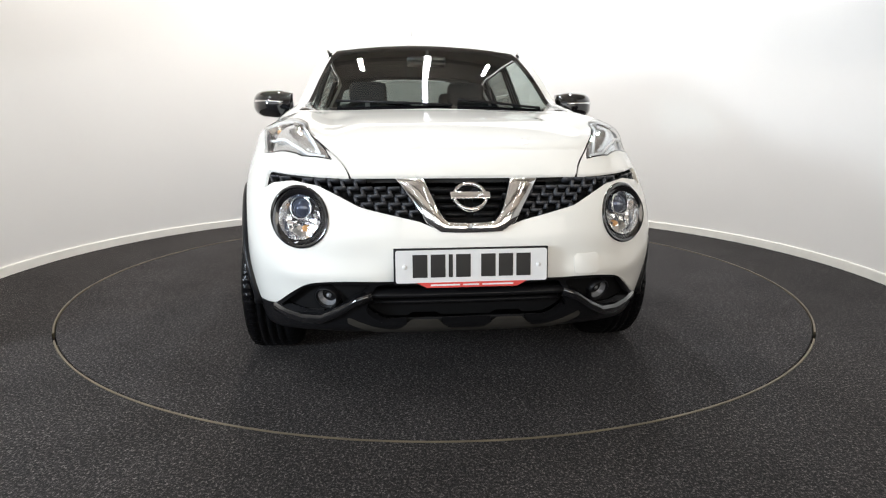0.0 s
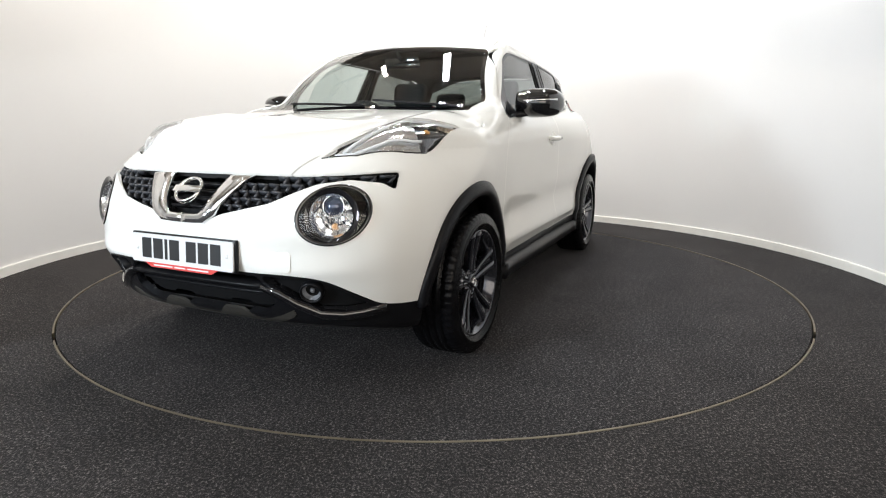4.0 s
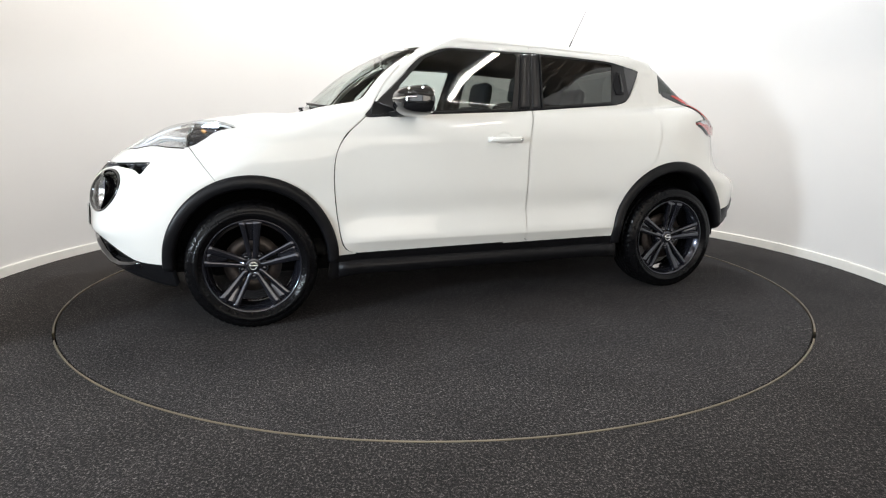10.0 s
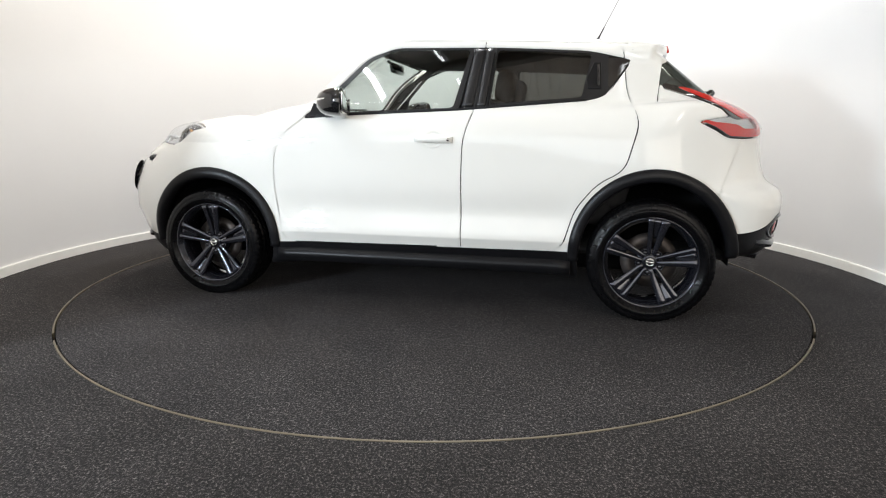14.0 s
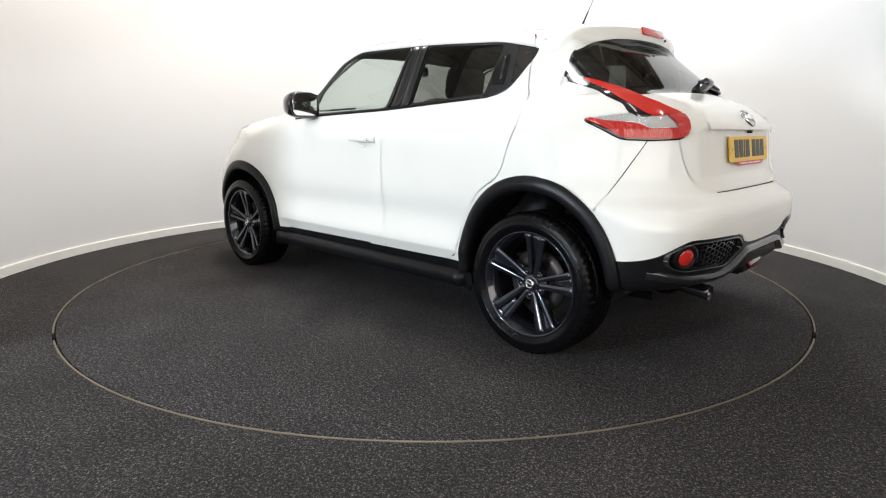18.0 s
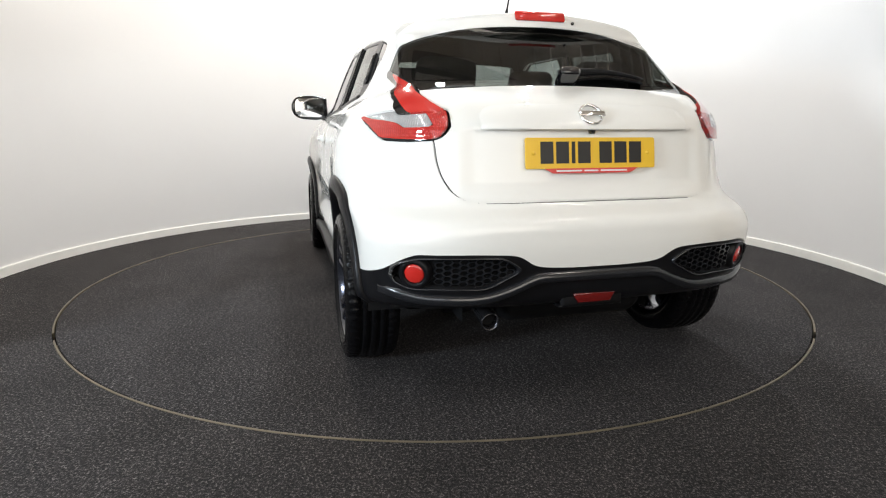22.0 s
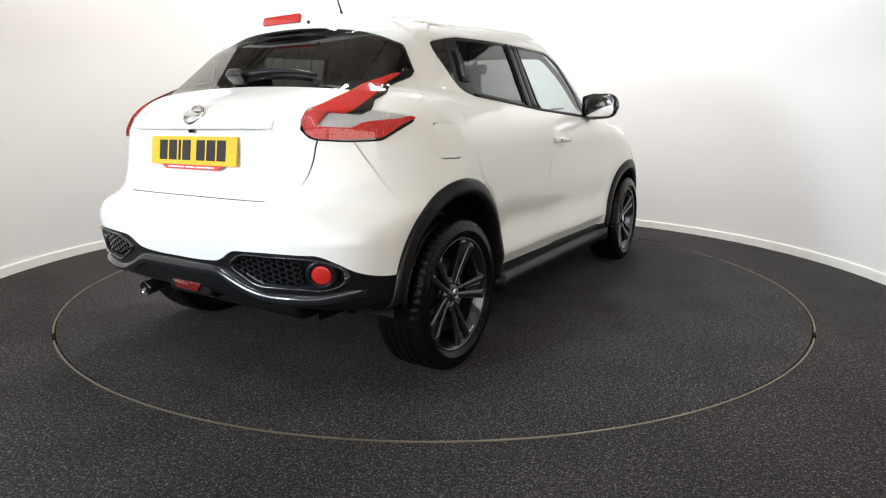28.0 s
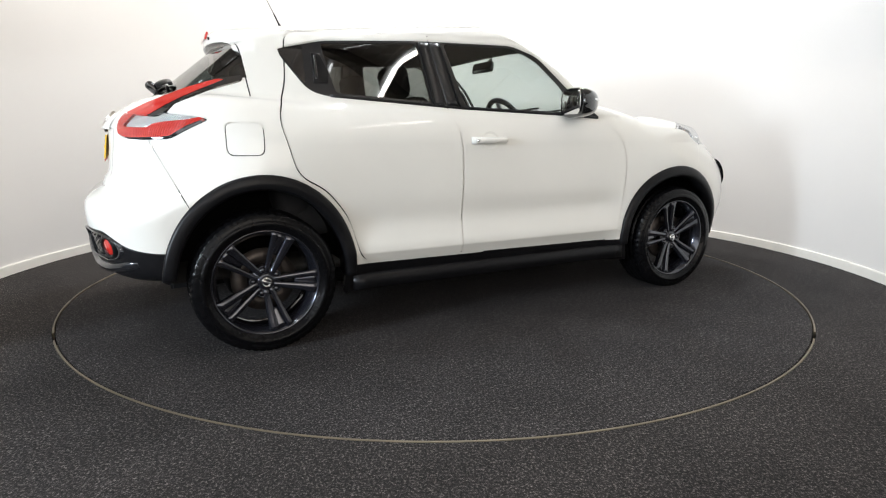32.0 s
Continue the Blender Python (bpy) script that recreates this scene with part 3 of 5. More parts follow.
# glazing and its black surround
DLO = [(0.70, 1.055), (0.40, 1.075), (-0.21, 1.098), (-0.92, 1.148), (-1.00, 1.175), (-1.125, 1.36), (-0.9, 1.412), (-0.4, 1.440), (0.17, 1.452), (0.33, 1.40), (0.50, 1.235)]
FRONT_PANE = [(0.52, 1.090), (-0.185, 1.112), (-0.262, 1.432), (0.165, 1.440), (0.31, 1.385), (0.47, 1.228)]
REAR_PANE = [(-0.385, 1.130), (-0.87, 1.163), (-0.915, 1.395), (-0.415, 1.425)]
TIP_PANE = [(-1.005, 1.195), (-1.118, 1.358), (-1.00, 1.385)]
FRONT_DOOR = [(0.665, 1.065), (0.78, 0.985), (0.845, 0.88), (0.862, 0.74), (0.85, 0.56), (0.82, 0.338), (-0.225, 0.350), (-0.25, 0.350), (-0.25, 0.375), (-0.25, 0.76), (-0.255, 0.95), (-0.305, 1.09), (-0.3435, 1.462), (-0.345, 1.475), (-0.330, 1.4755), (0.18, 1.488), (0.37, 1.425), (0.56, 1.235)]
REAR_DOOR = [(-0.25, 0.352), (-0.275, 0.3525), (-0.80, 0.362), (-0.86, 0.58), (-0.97, 0.72), (-1.10, 0.79), (-1.165, 1.04), (-1.10, 1.19), (-1.075, 1.445), (-0.360, 1.4745), (-0.345, 1.475), (-0.3435, 1.462), (-0.305, 1.09), (-0.255, 0.95), (-0.25, 0.76), (-0.25, 0.375)]


def side(pts, r=0.02, low=0.3):
    return lambda x, y, z: np.maximum(inside(pts, x, z, r), low - np.abs(y))


pane_front, sheet = take(sheet, side(FRONT_PANE, 0.025), 0)
pane_rear, sheet = take(sheet, side(REAR_PANE, 0.02), 0)
pane_tip, sheet = take(sheet, side(TIP_PANE, 0.012), 0)
surround, sheet = take(sheet, side(DLO, 0.05))


def screen_field(x, y, z):
    """The windscreen, inside its pillars and header."""
    a = np.abs(y)
    edge = a - (0.700 - 0.40 * (z - 1.08) - 0.05 * ease((z - 1.42) / 0.1))
    return np.maximum(np.maximum(edge, np.maximum(1.100 - 0.02 * a - z, z - (1.486 - 0.10 * a * a))), -x)


TAIL_ARM = [(-1.275, 1.234), (-1.403, 1.209), (-1.54, 1.158), (-1.655, 1.108), (-1.76, 1.055), (-1.64, 1.045), (-1.60, 1.066), (-1.57, 1.100), (-1.43, 1.160), (-1.285, 1.205)]


def back_field(x, y, z):
    """The rear window, wrapped round to the tail lamps' arms."""
    a = np.abs(y)
    sill_line = np.maximum(1.163 - 0.075 * a * a, curve(x, [-1.72, -1.655, -1.54, -1.403, -1.285], [1.080, 1.110, 1.160, 1.211, 1.234]) - 0.012)
    return np.maximum(np.maximum(sill_line - z, z - (1.422 - 0.08 * a * a - 0.45 * a ** 4)), x + 1.262 + 0.12 * (z - 1.232))


tail_up, sheet = take(sheet, side(TAIL_ARM, 0.01, 0.5), 0.0015)
pane_screen, sheet = take(sheet, screen_field, 0.001)
pane_screen, screen_frit = take(pane_screen, lambda x, y, z: screen_field(x, y, z) + 0.020, 0)
pane_back, sheet = take(sheet, back_field, 0.001)
inner = sheet


# lamps, grille and the dark lower cladding
BROW = [(1.87, 0.472), (1.64, 0.575), (1.545, 0.588), (1.42, 0.690), (1.305, 0.800), (1.46, 0.782), (1.565, 0.760), (1.65, 0.708), (1.80, 0.582)]


def brow_field(x, y, z):
    return np.maximum(inside(BROW, x, np.abs(y), 0.02), 0.85 - z)


HEAD_Y, HEAD_Z, HEAD_R = 0.590, 0.696, 0.103


def round_lamp_field(x, y, z):
    return np.maximum(np.hypot((np.abs(y) - HEAD_Y) / 1.03, z - HEAD_Z) - HEAD_R, 1.3 - x)


GRILLE = [(-0.2, 0.658), (0.11, 0.662), (0.175, 0.690), (0.373, 0.736), (0.452, 0.774), (0.52, 0.803), (0.614, 0.817), (0.700, 0.803), (0.738, 0.776), (0.728, 0.842), (0.41, 0.832), (0.25, 0.830), (-0.2, 0.830)]


def grille_field(x, y, z):
    return np.maximum(inside(GRILLE, np.abs(y), z, 0.012), 1.4 - x)


def front_low_field(x, y, z):
    a = np.abs(y)
    edge = curve(a, [0, 0.26, 0.50, 0.57, 0.66, 0.70, 0.76, 0.9], [0.480, 0.480, 0.474, 0.456, 0.388, 0.352, 0.335, 0.330])
    return np.maximum(z - edge, 0.95 - x)


def rear_low_field(x, y, z):
    a = np.abs(y)
    edge = curve(a, [0, 0.14, 0.25, 0.31, 0.40, 0.65, 0.71, 0.77, 0.83, 0.9], [0.508, 0.510, 0.524, 0.558, 0.568, 0.570, 0.548, 0.505, 0.478, 0.470])
    return np.maximum(z - edge, x + 0.95)


TAIL_RED = [(-1.335, 1.217), (-1.403, 1.205), (-1.54, 1.154), (-1.655, 1.105), (-1.80, 1.045), (-1.675, 1.046), (-1.635, 1.070), (-1.586, 1.099), (-1.435, 1.174)]
TAIL_LOW = [(-1.445, 1.038), (-1.555, 1.056), (-1.62, 1.063), (-1.675, 1.080), (-1.73, 1.074), (-1.775, 1.045), (-1.795, 0.99), (-1.78, 0.958), (-1.70, 0.952), (-1.60, 0.956), (-1.53, 0.996)]
TAIL_CLEAR = [(-1.465, 1.044), (-1.555, 1.066), (-1.62, 1.073), (-1.675, 1.090), (-1.74, 1.084), (-1.782, 1.050), (-1.768, 1.000), (-1.68, 0.998), (-1.65, 1.016), (-1.60, 1.024), (-1.53, 1.030)]
TAIL_BASE = [(-1.47, 1.030), (-1.53, 1.006), (-1.60, 0.963), (-1.70, 0.958), (-1.90, 0.960), (-1.90, 0.90), (-1.44, 0.90)]


def tail_low_field(x, y, z):
    return np.maximum(inside(TAIL_LOW, x, z, 0.02), 0.515 - np.abs(y))


sill, sheet = take(sheet, lambda x, y, z: np.maximum(z - 0.338 - 0.008 * (0.4 - x), np.maximum(x - 0.93, -0.93 - x)))
lamp_brow, sheet = take(sheet, brow_field, 0.0016)
lamp_round, sheet = take(sheet, round_lamp_field)
grille, sheet = take(sheet, grille_field, 0.0015)
tail_low, sheet = take(sheet, tail_low_field)
tail_red, tail_black = take(tail_up, side(TAIL_RED, 0.03), 0)
tail_base, tail_low = take(tail_low, side(TAIL_BASE, 0.01), 0)
tail_clear, tail_low = take(tail_low, lambda x, y, z: np.maximum(inside(TAIL_CLEAR, x, z, 0.012), 0.582 - 0.35 * (1.045 - z) - np.abs(y)), 0.0008)
low_front, sheet = take(sheet, front_low_field)
low_rear, sheet = take(sheet, rear_low_field)
FOG_POCKET = [(0.690, 0.343), (0.575, 0.452), (0.50, 0.470), (0.34, 0.474), (0.36, 0.436), (0.53, 0.335), (0.60, 0.330)]
INTAKE = [(-0.3, 0.474), (0.325, 0.474), (0.345, 0.42), (0.37, 0.36), (0.30, 0.306), (-0.3, 0.306)]
MESH_POD = [(0.30, 0.512), (0.372, 0.558), (0.655, 0.558), (0.735, 0.530), (0.740, 0.475), (0.68, 0.448), (0.425, 0.448)]


def front_view(pts, r=0.02):
    return lambda x, y, z: np.maximum(inside(pts, np.abs(y), z, r), 1.0 - np.abs(x))


def skid_field(x, y, z):
    """A strip along the lower lip with two raised teeth."""
    a = np.abs(y)
    low = 0.254 + 0.9 * np.maximum(a - 0.27, 0) ** 1.5
    tooth = np.clip((0.095 - np.abs(a - 0.155)) / 0.05, 0, 1)
    return np.maximum(np.maximum(z - low - 0.026 - 0.042 * tooth, low - z), np.maximum(a - 0.43, 1.2 - x))


skid, low_front = take(low_front, skid_field, 0)
fog_pocket, low_front = take(low_front, front_view(FOG_POCKET), 0)
intake, low_front = take(low_front, front_view(INTAKE, 0.03), 0)
mesh_pod, low_rear = take(low_rear, front_view(MESH_POD, 0.03), 0)


def hood_field(x, y, z):
    a = np.abs(y)
    width = curve(x, [0.86, 0.93, 1.0, 1.09, 1.30, 1.40, 1.45, 1.55, 1.64, 1.78, 1.96, 2.2], [0.56, 0.68, 0.765, 0.812, 0.80, 0.71, 0.67, 0.62, 0.585, 0.509, 0.411, 0.40])
    return np.maximum(np.maximum(a - width, 0.832 - z), 0.93 - 0.30 * a * a - x)


def gate_field(x, y, z):
    """The tailgate: between the lamps, up to the spoiler."""
    a = np.abs(y)
    width = curve(z, [0.735, 0.746, 0.76, 0.81, 0.87, 0.95, 1.10, 1.2, 1.45], [0.40, 0.46, 0.495, 0.54, 0.562, 0.572, 0.62, 0.80, 0.80])
    return np.maximum(np.maximum(a - width, 0.742 - z), np.maximum(x + 1.266 + 0.12 * (z - 1.232), z - 1.60))


def spoiler_field(x, y, z):
    a = np.abs(y)
    return np.maximum(np.maximum(x + 1.16 - 0.06 * a, 1.395 - z), a - 0.62)


def front_bumper_field(x, y, z):
    return np.maximum(np.maximum((1.50 - x) + 0.70 * (z - 0.845), 0.72 - z * 0 - x), z - 0.925)


def rear_bumper_field(x, y, z):
    return np.maximum(np.maximum((x + 1.615) + 0.45 * (z - 0.80), z - 0.976 + 0.03 * np.abs(y)), x + 1.3)


def fuel_field(x, y, z):
    return np.maximum(inside([(-1.24, 0.884), (-1.235, 1.022), (-1.39, 1.022), (-1.39, 0.884)], x, z, 0.03), y + 0.3)


def roof_field(x, y, z):
    return np.maximum(np.maximum(np.abs(y) - 0.545 + 0.03 * np.maximum(x, 0), 1.40 - z), np.maximum(x - 0.48, -1.16 - x))


hood, sheet = take(sheet, hood_field)
spoiler, sheet = take(sheet, spoiler_field, 0.0015)
gate, sheet = take(sheet, gate_field)
door_front, sheet = take(sheet, side(FRONT_DOOR, 0.09))
door_rear, sheet = take(sheet, side(REAR_DOOR, 0.06))
fuel, sheet = take(sheet, fuel_field, 0.0026)
bumper_front, sheet = take(sheet, front_bumper_field, 0.0025)
bumper_rear, sheet = take(sheet, rear_bumper_field, 0.0025)
roof, sheet = take(sheet, roof_field, 0.002)
fender, sheet = take(sheet, lambda x, y, z: np.maximum(0.5 - x, z - 1.075), 0.0018)

bed_edge, bed = take(lamp_brow, lambda x, y, z: np.maximum(np.abs(y) - 0.545 - 0.62 * (1.68 - x) + 0.10 * np.maximum(1.5 - x, 0), 1.36 - x), 0)
bed_front, bed = take(bed, lambda x, y, z: 1.545 - x + 0.5 * (np.abs(y) - 0.70), 0)
bed_mid, bed_tail = take(bed, lambda x, y, z: 1.375 - x - 0.3 * (np.abs(y) - 0.75), 0)
panel("bonnet", hood, PAINT, car)
panel("roof", roof, PAINT, car)
panel("roof_spoiler", spoiler, PAINT, car)
panel("front_bumper", bumper_front, PAINT, car)
panel("rear_bumper", bumper_rear, PAINT, car)
tailgate = panel("tailgate", gate, PAINT, car)
panel("rear_window", pane_back, BACK_GLASS, tailgate, "dark tinted rear window", 0.004, 0.003)
screen_glass = panel("windscreen", pane_screen, GLASS, car, "clear windscreen", 0.004, 0.003)
panel("screen_border", screen_frit, GLOSS_BLACK, screen_glass, "black printed border of the windscreen", 0.004, 0.003)
panel("body_shell", sheet, PAINT, car)
panel("lower_front_cladding", low_front, BLACK_PLASTIC, car, "black plastic lower front bumper", 0.03)
panel("lower_rear_cladding", low_rear, BLACK_PLASTIC, car, "black plastic lower rear bumper", 0.03)
panel("skid_plate", skid, SKID, car, "satin bronze-grey scalloped skid strip", 0.01, -0.004)
panel("intake", intake, DARK, car, "dark lower air intake", 0.0, 0.045)
panel("fuel_flap", fuel, PAINT, car)
for s in (1, -1):
    panel("front_wing", fender, PAINT, car, only=s)
    fd = panel("front_door", door_front, PAINT, car, only=s)
    rd = panel("rear_door", door_rear, PAINT, car, only=s)
    panel("window_surround", surround, SATIN_BLACK, car, "black window surround and pillars", 0.012, 0.002, only=s)
    panel("front_door_window", pane_front, GLASS, fd, "clear side window", 0.004, 0.006, only=s)
    panel("rear_door_window", pane_rear, PRIVACY, rd, "dark tinted side window", 0.004, 0.006, only=s)
    panel("quarter_pane", pane_tip, GLOSS_BLACK, rd, "", 0.004, 0.004, only=s)
    lamp_cluster = panel("tail_lamp", tail_low, RED_RIBBED, car, "red and clear boomerang tail lamp", 0.02, -0.012, only=s)
    panel("clear_lens", tail_clear, COVER, lamp_cluster, "clear lens", 0.02, -0.014, only=s)
    panel("lens_bed", tail_clear, CLEAR_LENS, lamp_cluster, "ribbed silver reflector behind the clear lens", 0.0, -0.001, only=s)
    panel("lamp_base", tail_base, GLOSS_BLACK, lamp_cluster, "black lower edge", 0.02, -0.012, only=s)
    panel("lamp_arm", tail_red, RED_LENS, lamp_cluster, "red upper arm", 0.02, -0.010, only=s)
    panel("arm_border", tail_black, GLOSS_BLACK, lamp_cluster, "black border of the arm", 0.02, -0.007, only=s)
    brow = panel("brow_lamp", lamp_brow, COVER, car, "clear cover of the upper lamp", 0.004, 0.0, only=s)
    panel("lamp_bed", bed_front, BROW_LENS, brow, "bright ribbed daytime light", 0.03, 0.020, only=s)
    panel("lamp_cavity", bed_mid, SMOKED, brow, "smoked lamp cavity", 0.0, 0.036, only=s)
    panel("lamp_tail", bed_tail, INDICATOR, brow, "warm silver indicator bowl", 0.02, 0.018, only=s)
    panel("lamp_brow_edge", bed_edge, REFLECTOR, brow, "clear upper edge", 0.03, 0.010, only=s)
    panel("fog_pocket", fog_pocket, DARK, car, "dark recess of the fog lamp", 0.0, 0.035, only=s)
    panel("mesh_pod", mesh_pod, DARK, car, "dark recess behind the honeycomb", 0.0, 0.03, only=s)
    panel("sill", sill, BLACK_PLASTIC, car, "black plastic sill", 0.03, -0.010, only=s)
panel("grille_back", grille, DARK, car, "dark recess behind the grille", 0.0, 0.05)

# lining behind the skin: dark, with the same openings
V, T = inner
C = V[T].mean(1).T
keep = C[2] > 0.24
for hole in (round_lamp_field, brow_field, grille_field, front_view(INTAKE), front_view(FOG_POCKET), front_view(MESH_POD)):
    keep &= hole(*C) > 0.004
T = T[keep]
n = slope(V)
n /= np.linalg.norm(n, axis=1)[:, None]
soup("inner_lining", V - n * 0.034, T, TRIM, car, "dark interior lining")


# ---- places on the skin ----
def solve(f, a, b):
    """Where f crosses zero between a (outside) and b (inside)."""
    fa, fb = float(f(a)), float(f(b))
    for _ in range(30):
        m = b - fb * (b - a) / (fb - fa)
        fm = float(f(m))
        if abs(fm) < 2e-5:
            return m
        if fm > 0:
            a, fa, fb = m, fm, fb * (0.5 if fa < 2e9 else 1)
        else:
            b, fb, fa = m, fm, fa * 0.5
    return m


PLACES = {}


def place(kind, u, v):
    key = (kind, round(u, 4), round(v, 4))
    if key not in PLACES:
        f, a, b = {"side": (lambda q: form(u, q, v), 1.0, 0.5), "front": (lambda q: form(q, u, v), 2.2, 1.3),
                   "rear": (lambda q: form(q, u, v), -2.1, -1.2), "top": (lambda q: form(u, v, q), 1.7, 0.75)}[kind]
        PLACES[key] = solve(f, a, b)
    return PLACES[key]


def side_y(x, z):
    return place("side", x, z)


def front_x(y, z):
    return place("front", abs(y), z)


def rear_x(y, z):
    return place("rear", abs(y), z)


def top_z(x, y):
    return place("top", x, abs(y))


def facing(p):
    """A pose on the skin at p: local z along the outward normal, local y as upright as can be."""
    n = Vector(slope(np.array([p]))[0]).normalized()
    x = Vector((0, 0, 1)).cross(n).normalized()
    y = n.cross(x)
    return Matrix.Translation(p) @ Matrix((x, y, n)).transposed().to_4x4()


FLIP = Matrix.Diagonal((1, -1, 1, 1))


def mirrored(bm, s):
    """The same part for the car's left (s = 1) or right (s = -1) side."""
    if s < 0:
        bmesh.ops.transform(bm, matrix=FLIP, verts=bm.verts)
        bmesh.ops.reverse_faces(bm, faces=bm.faces)
    return bm


# ---- wheels ----
def tyre_mesh():
    prof = [(0.232, -0.085), (0.240, -0.100), (0.262, -0.110), (0.288, -0.110), (0.308, -0.104), (0.318, -0.094), (0.3215, -0.080)]
    for y in (-0.052, -0.018, 0.018, 0.052):
        prof += [(0.3245, y - 0.0055), (0.3165, y - 0.0045), (0.3165, y + 0.0045), (0.3245, y + 0.0055)]
    prof += [(0.3215, 0.080), (0.318, 0.094), (0.308, 0.104), (0.288, 0.110), (0.2805, 0.1105), (0.2795, 0.1125), (0.262, 0.1120), (0.2605, 0.1100), (0.244, 0.102), (0.240, 0.098), (0.232, 0.085)]
    n = 240
    P = []
    for i in range(n):
        a = 2 * math.pi * i / n
        ring = []
        for r, y in prof:
            if (0.055 < abs(y) < 0.1) and r > 0.30 and i % 4 == 0:
                r -= 0.006
            ring.append((r * math.cos(a), y, r * math.sin(a)))
        P.append(ring)
    return bm_of(*grid_mesh(P, wrap_u=True))


def across(a0, r, side, y):
    """A point r out along the direction a0 and side across it, at depth y."""
    c, q = math.cos(radians(a0)), math.sin(radians(a0))
    return (r * c - side * q, y, r * q + side * c)


def face_y(r):
    """The dished face of the spokes."""
    return 0.066 + 0.030 * (max(r - 0.05, 0) / 0.18) ** 1.4


def spoke(a0, inner, outer, wide_in, wide_out):
    """One flat-faced blade with crisp edges, from the hub out to the rim."""
    P = []
    for k in range(9):
        t = k / 8
        r = 0.026 + 0.2085 * t
        c = inner + (outer - inner) * t
        w = (wide_in + (wide_out - wide_in) * t) / 2
        w += 0.006 * max(0, (t - 0.86) / 0.14) ** 2
        y = face_y(r) - 0.005 * max(0, (t - 0.9) / 0.1)
        P.append([across(a0, r, c + u, y + v) for u, v in ((-w, -0.0045), (-w + 0.0035, 0.0), (w - 0.0035, 0.0), (w, -0.0045), (w * 0.9, -0.034), (-w * 0.9, -0.034))])
    V, F = grid_mesh(P, wrap_v=True)
    return bm_of(V, F + [tuple(range(6))[::-1], tuple(range(48, 54))])


def web(a0):
    """The sunk facet that closes the outer half of the gap between two blades."""
    P = []
    for k in range(6):
        t = k / 5
        r = 0.128 + 0.099 * t
        h = 0.014 + 0.030 * t
        y = face_y(r) - 0.017 + 0.007 * t
        P.append([across(a0, r, u * h, y + v) for u, v in ((-1, 0.0), (-0.2, -0.003), (1, 0.004), (1, -0.016), (-1, -0.016))])
    V, F = grid_mesh(P, wrap_v=True)
    return bm_of(V, F + [tuple(range(5))[::-1], tuple(range(25, 30))])


UPRIGHT = pose(0, 0, 0, -90)


def wheel(turn):
    root = new("wheel")
    root.parent = car
    root["label"] = "anthracite alloy wheel with low tyre"
    part("tyre", tyre_mesh(), RUBBER, root, "black low-profile tyre")
    part("rim", lathe([(0.222, -0.10), (0.228, -0.095), (0.212, -0.06), (0.206, 0.03), (0.214, 0.07), (0.226, 0.082), (0.231, 0.094), (0.2385, 0.099), (0.2405, 0.096), (0.236, 0.088), (0.231, -0.09)], 96, UPRIGHT, closed=True), RIM, root)
    for k in range(5):
        a = 90 + turn + 72 * k
        part("spoke", spoke(a, -0.010, -0.042, 0.021, 0.029), RIM, root)
        part("spoke", spoke(a, 0.012, 0.035, 0.024, 0.043), RIM, root)
        part("spoke_web", web(a), RIM, root)
        b = radians(a - 36)
        part("wheel_bolt", lathe([(0.0112, 0), (0.0112, 0.012), (0.008, 0.018), (0, 0.020)], 18, pose(0.056 * math.cos(b), 0.050, 0.056 * math.sin(b), -90)), BOLT, root)
        part("bolt_well", lathe([(0.0125, 0.004), (0.0145, 0.020), (0.0185, 0.020), (0.0205, 0.0)], 24, pose(0.056 * math.cos(b), 0.046, 0.056 * math.sin(b), -90), closed=True), RIM, root)
    part("hub", lathe([(0.076, 0.006), (0.072, 0.044), (0.064, 0.052), (0.042, 0.056), (0.036, 0.068), (0.031, 0.070), (0, 0.068)], 48, UPRIGHT), RIM, root)
    cap = part("centre_cap", lathe([(0.027, 0.068), (0.0265, 0.074), (0.022, 0.0765), (0, 0.0775)], 40, UPRIGHT), GLOSS_BLACK, root)
    part("emblem_ring", lathe([(0.0215, 0.075), (0.0205, 0.0795), (0.0165, 0.0795), (0.0155, 0.077)], 40, UPRIGHT), CHROME, cap)
    part("emblem_bar", box(0.044, 0.004, 0.009, pose(0, 0.079, 0), 0.0012), CHROME, cap)
    part("brake_disc", lathe([(0.07, -0.005), (0.145, -0.005), (0.145, 0.010), (0.07, 0.010)], 64, UPRIGHT, closed=True), DISC, root)
    part("caliper", box(0.10, 0.09, 0.075, pose(-0.12, -0.01, 0.03, 0, 15), 0.015), DARK, root)
    part("valve", lathe([(0, 0), (0.003, 0), (0.003, 0.02), (0, 0.02)], 8, pose(0.196 * math.cos(radians(turn + 20)), 0.05, 0.196 * math.sin(radians(turn + 20)), -80)), STEEL, root)
    return root


first = wheel(0)
first.matrix_basis = pose(AXLE + 0.016, 0.782, HUB_Z, 0, 0.5, 0)
copy_thing(first, pose(-AXLE + 0.008, 0.764, HUB_Z, 0, -8, 0))
copy_thing(first, pose(AXLE + 0.016, -0.782, HUB_Z, 0, 0, 180) @ pose(0, 0, 0, 0, 14, 0))
copy_thing(first, pose(-AXLE + 0.004, -0.764, HUB_Z, 0, 0, 180) @ pose(0, 0, 0, 0, -22, 0))


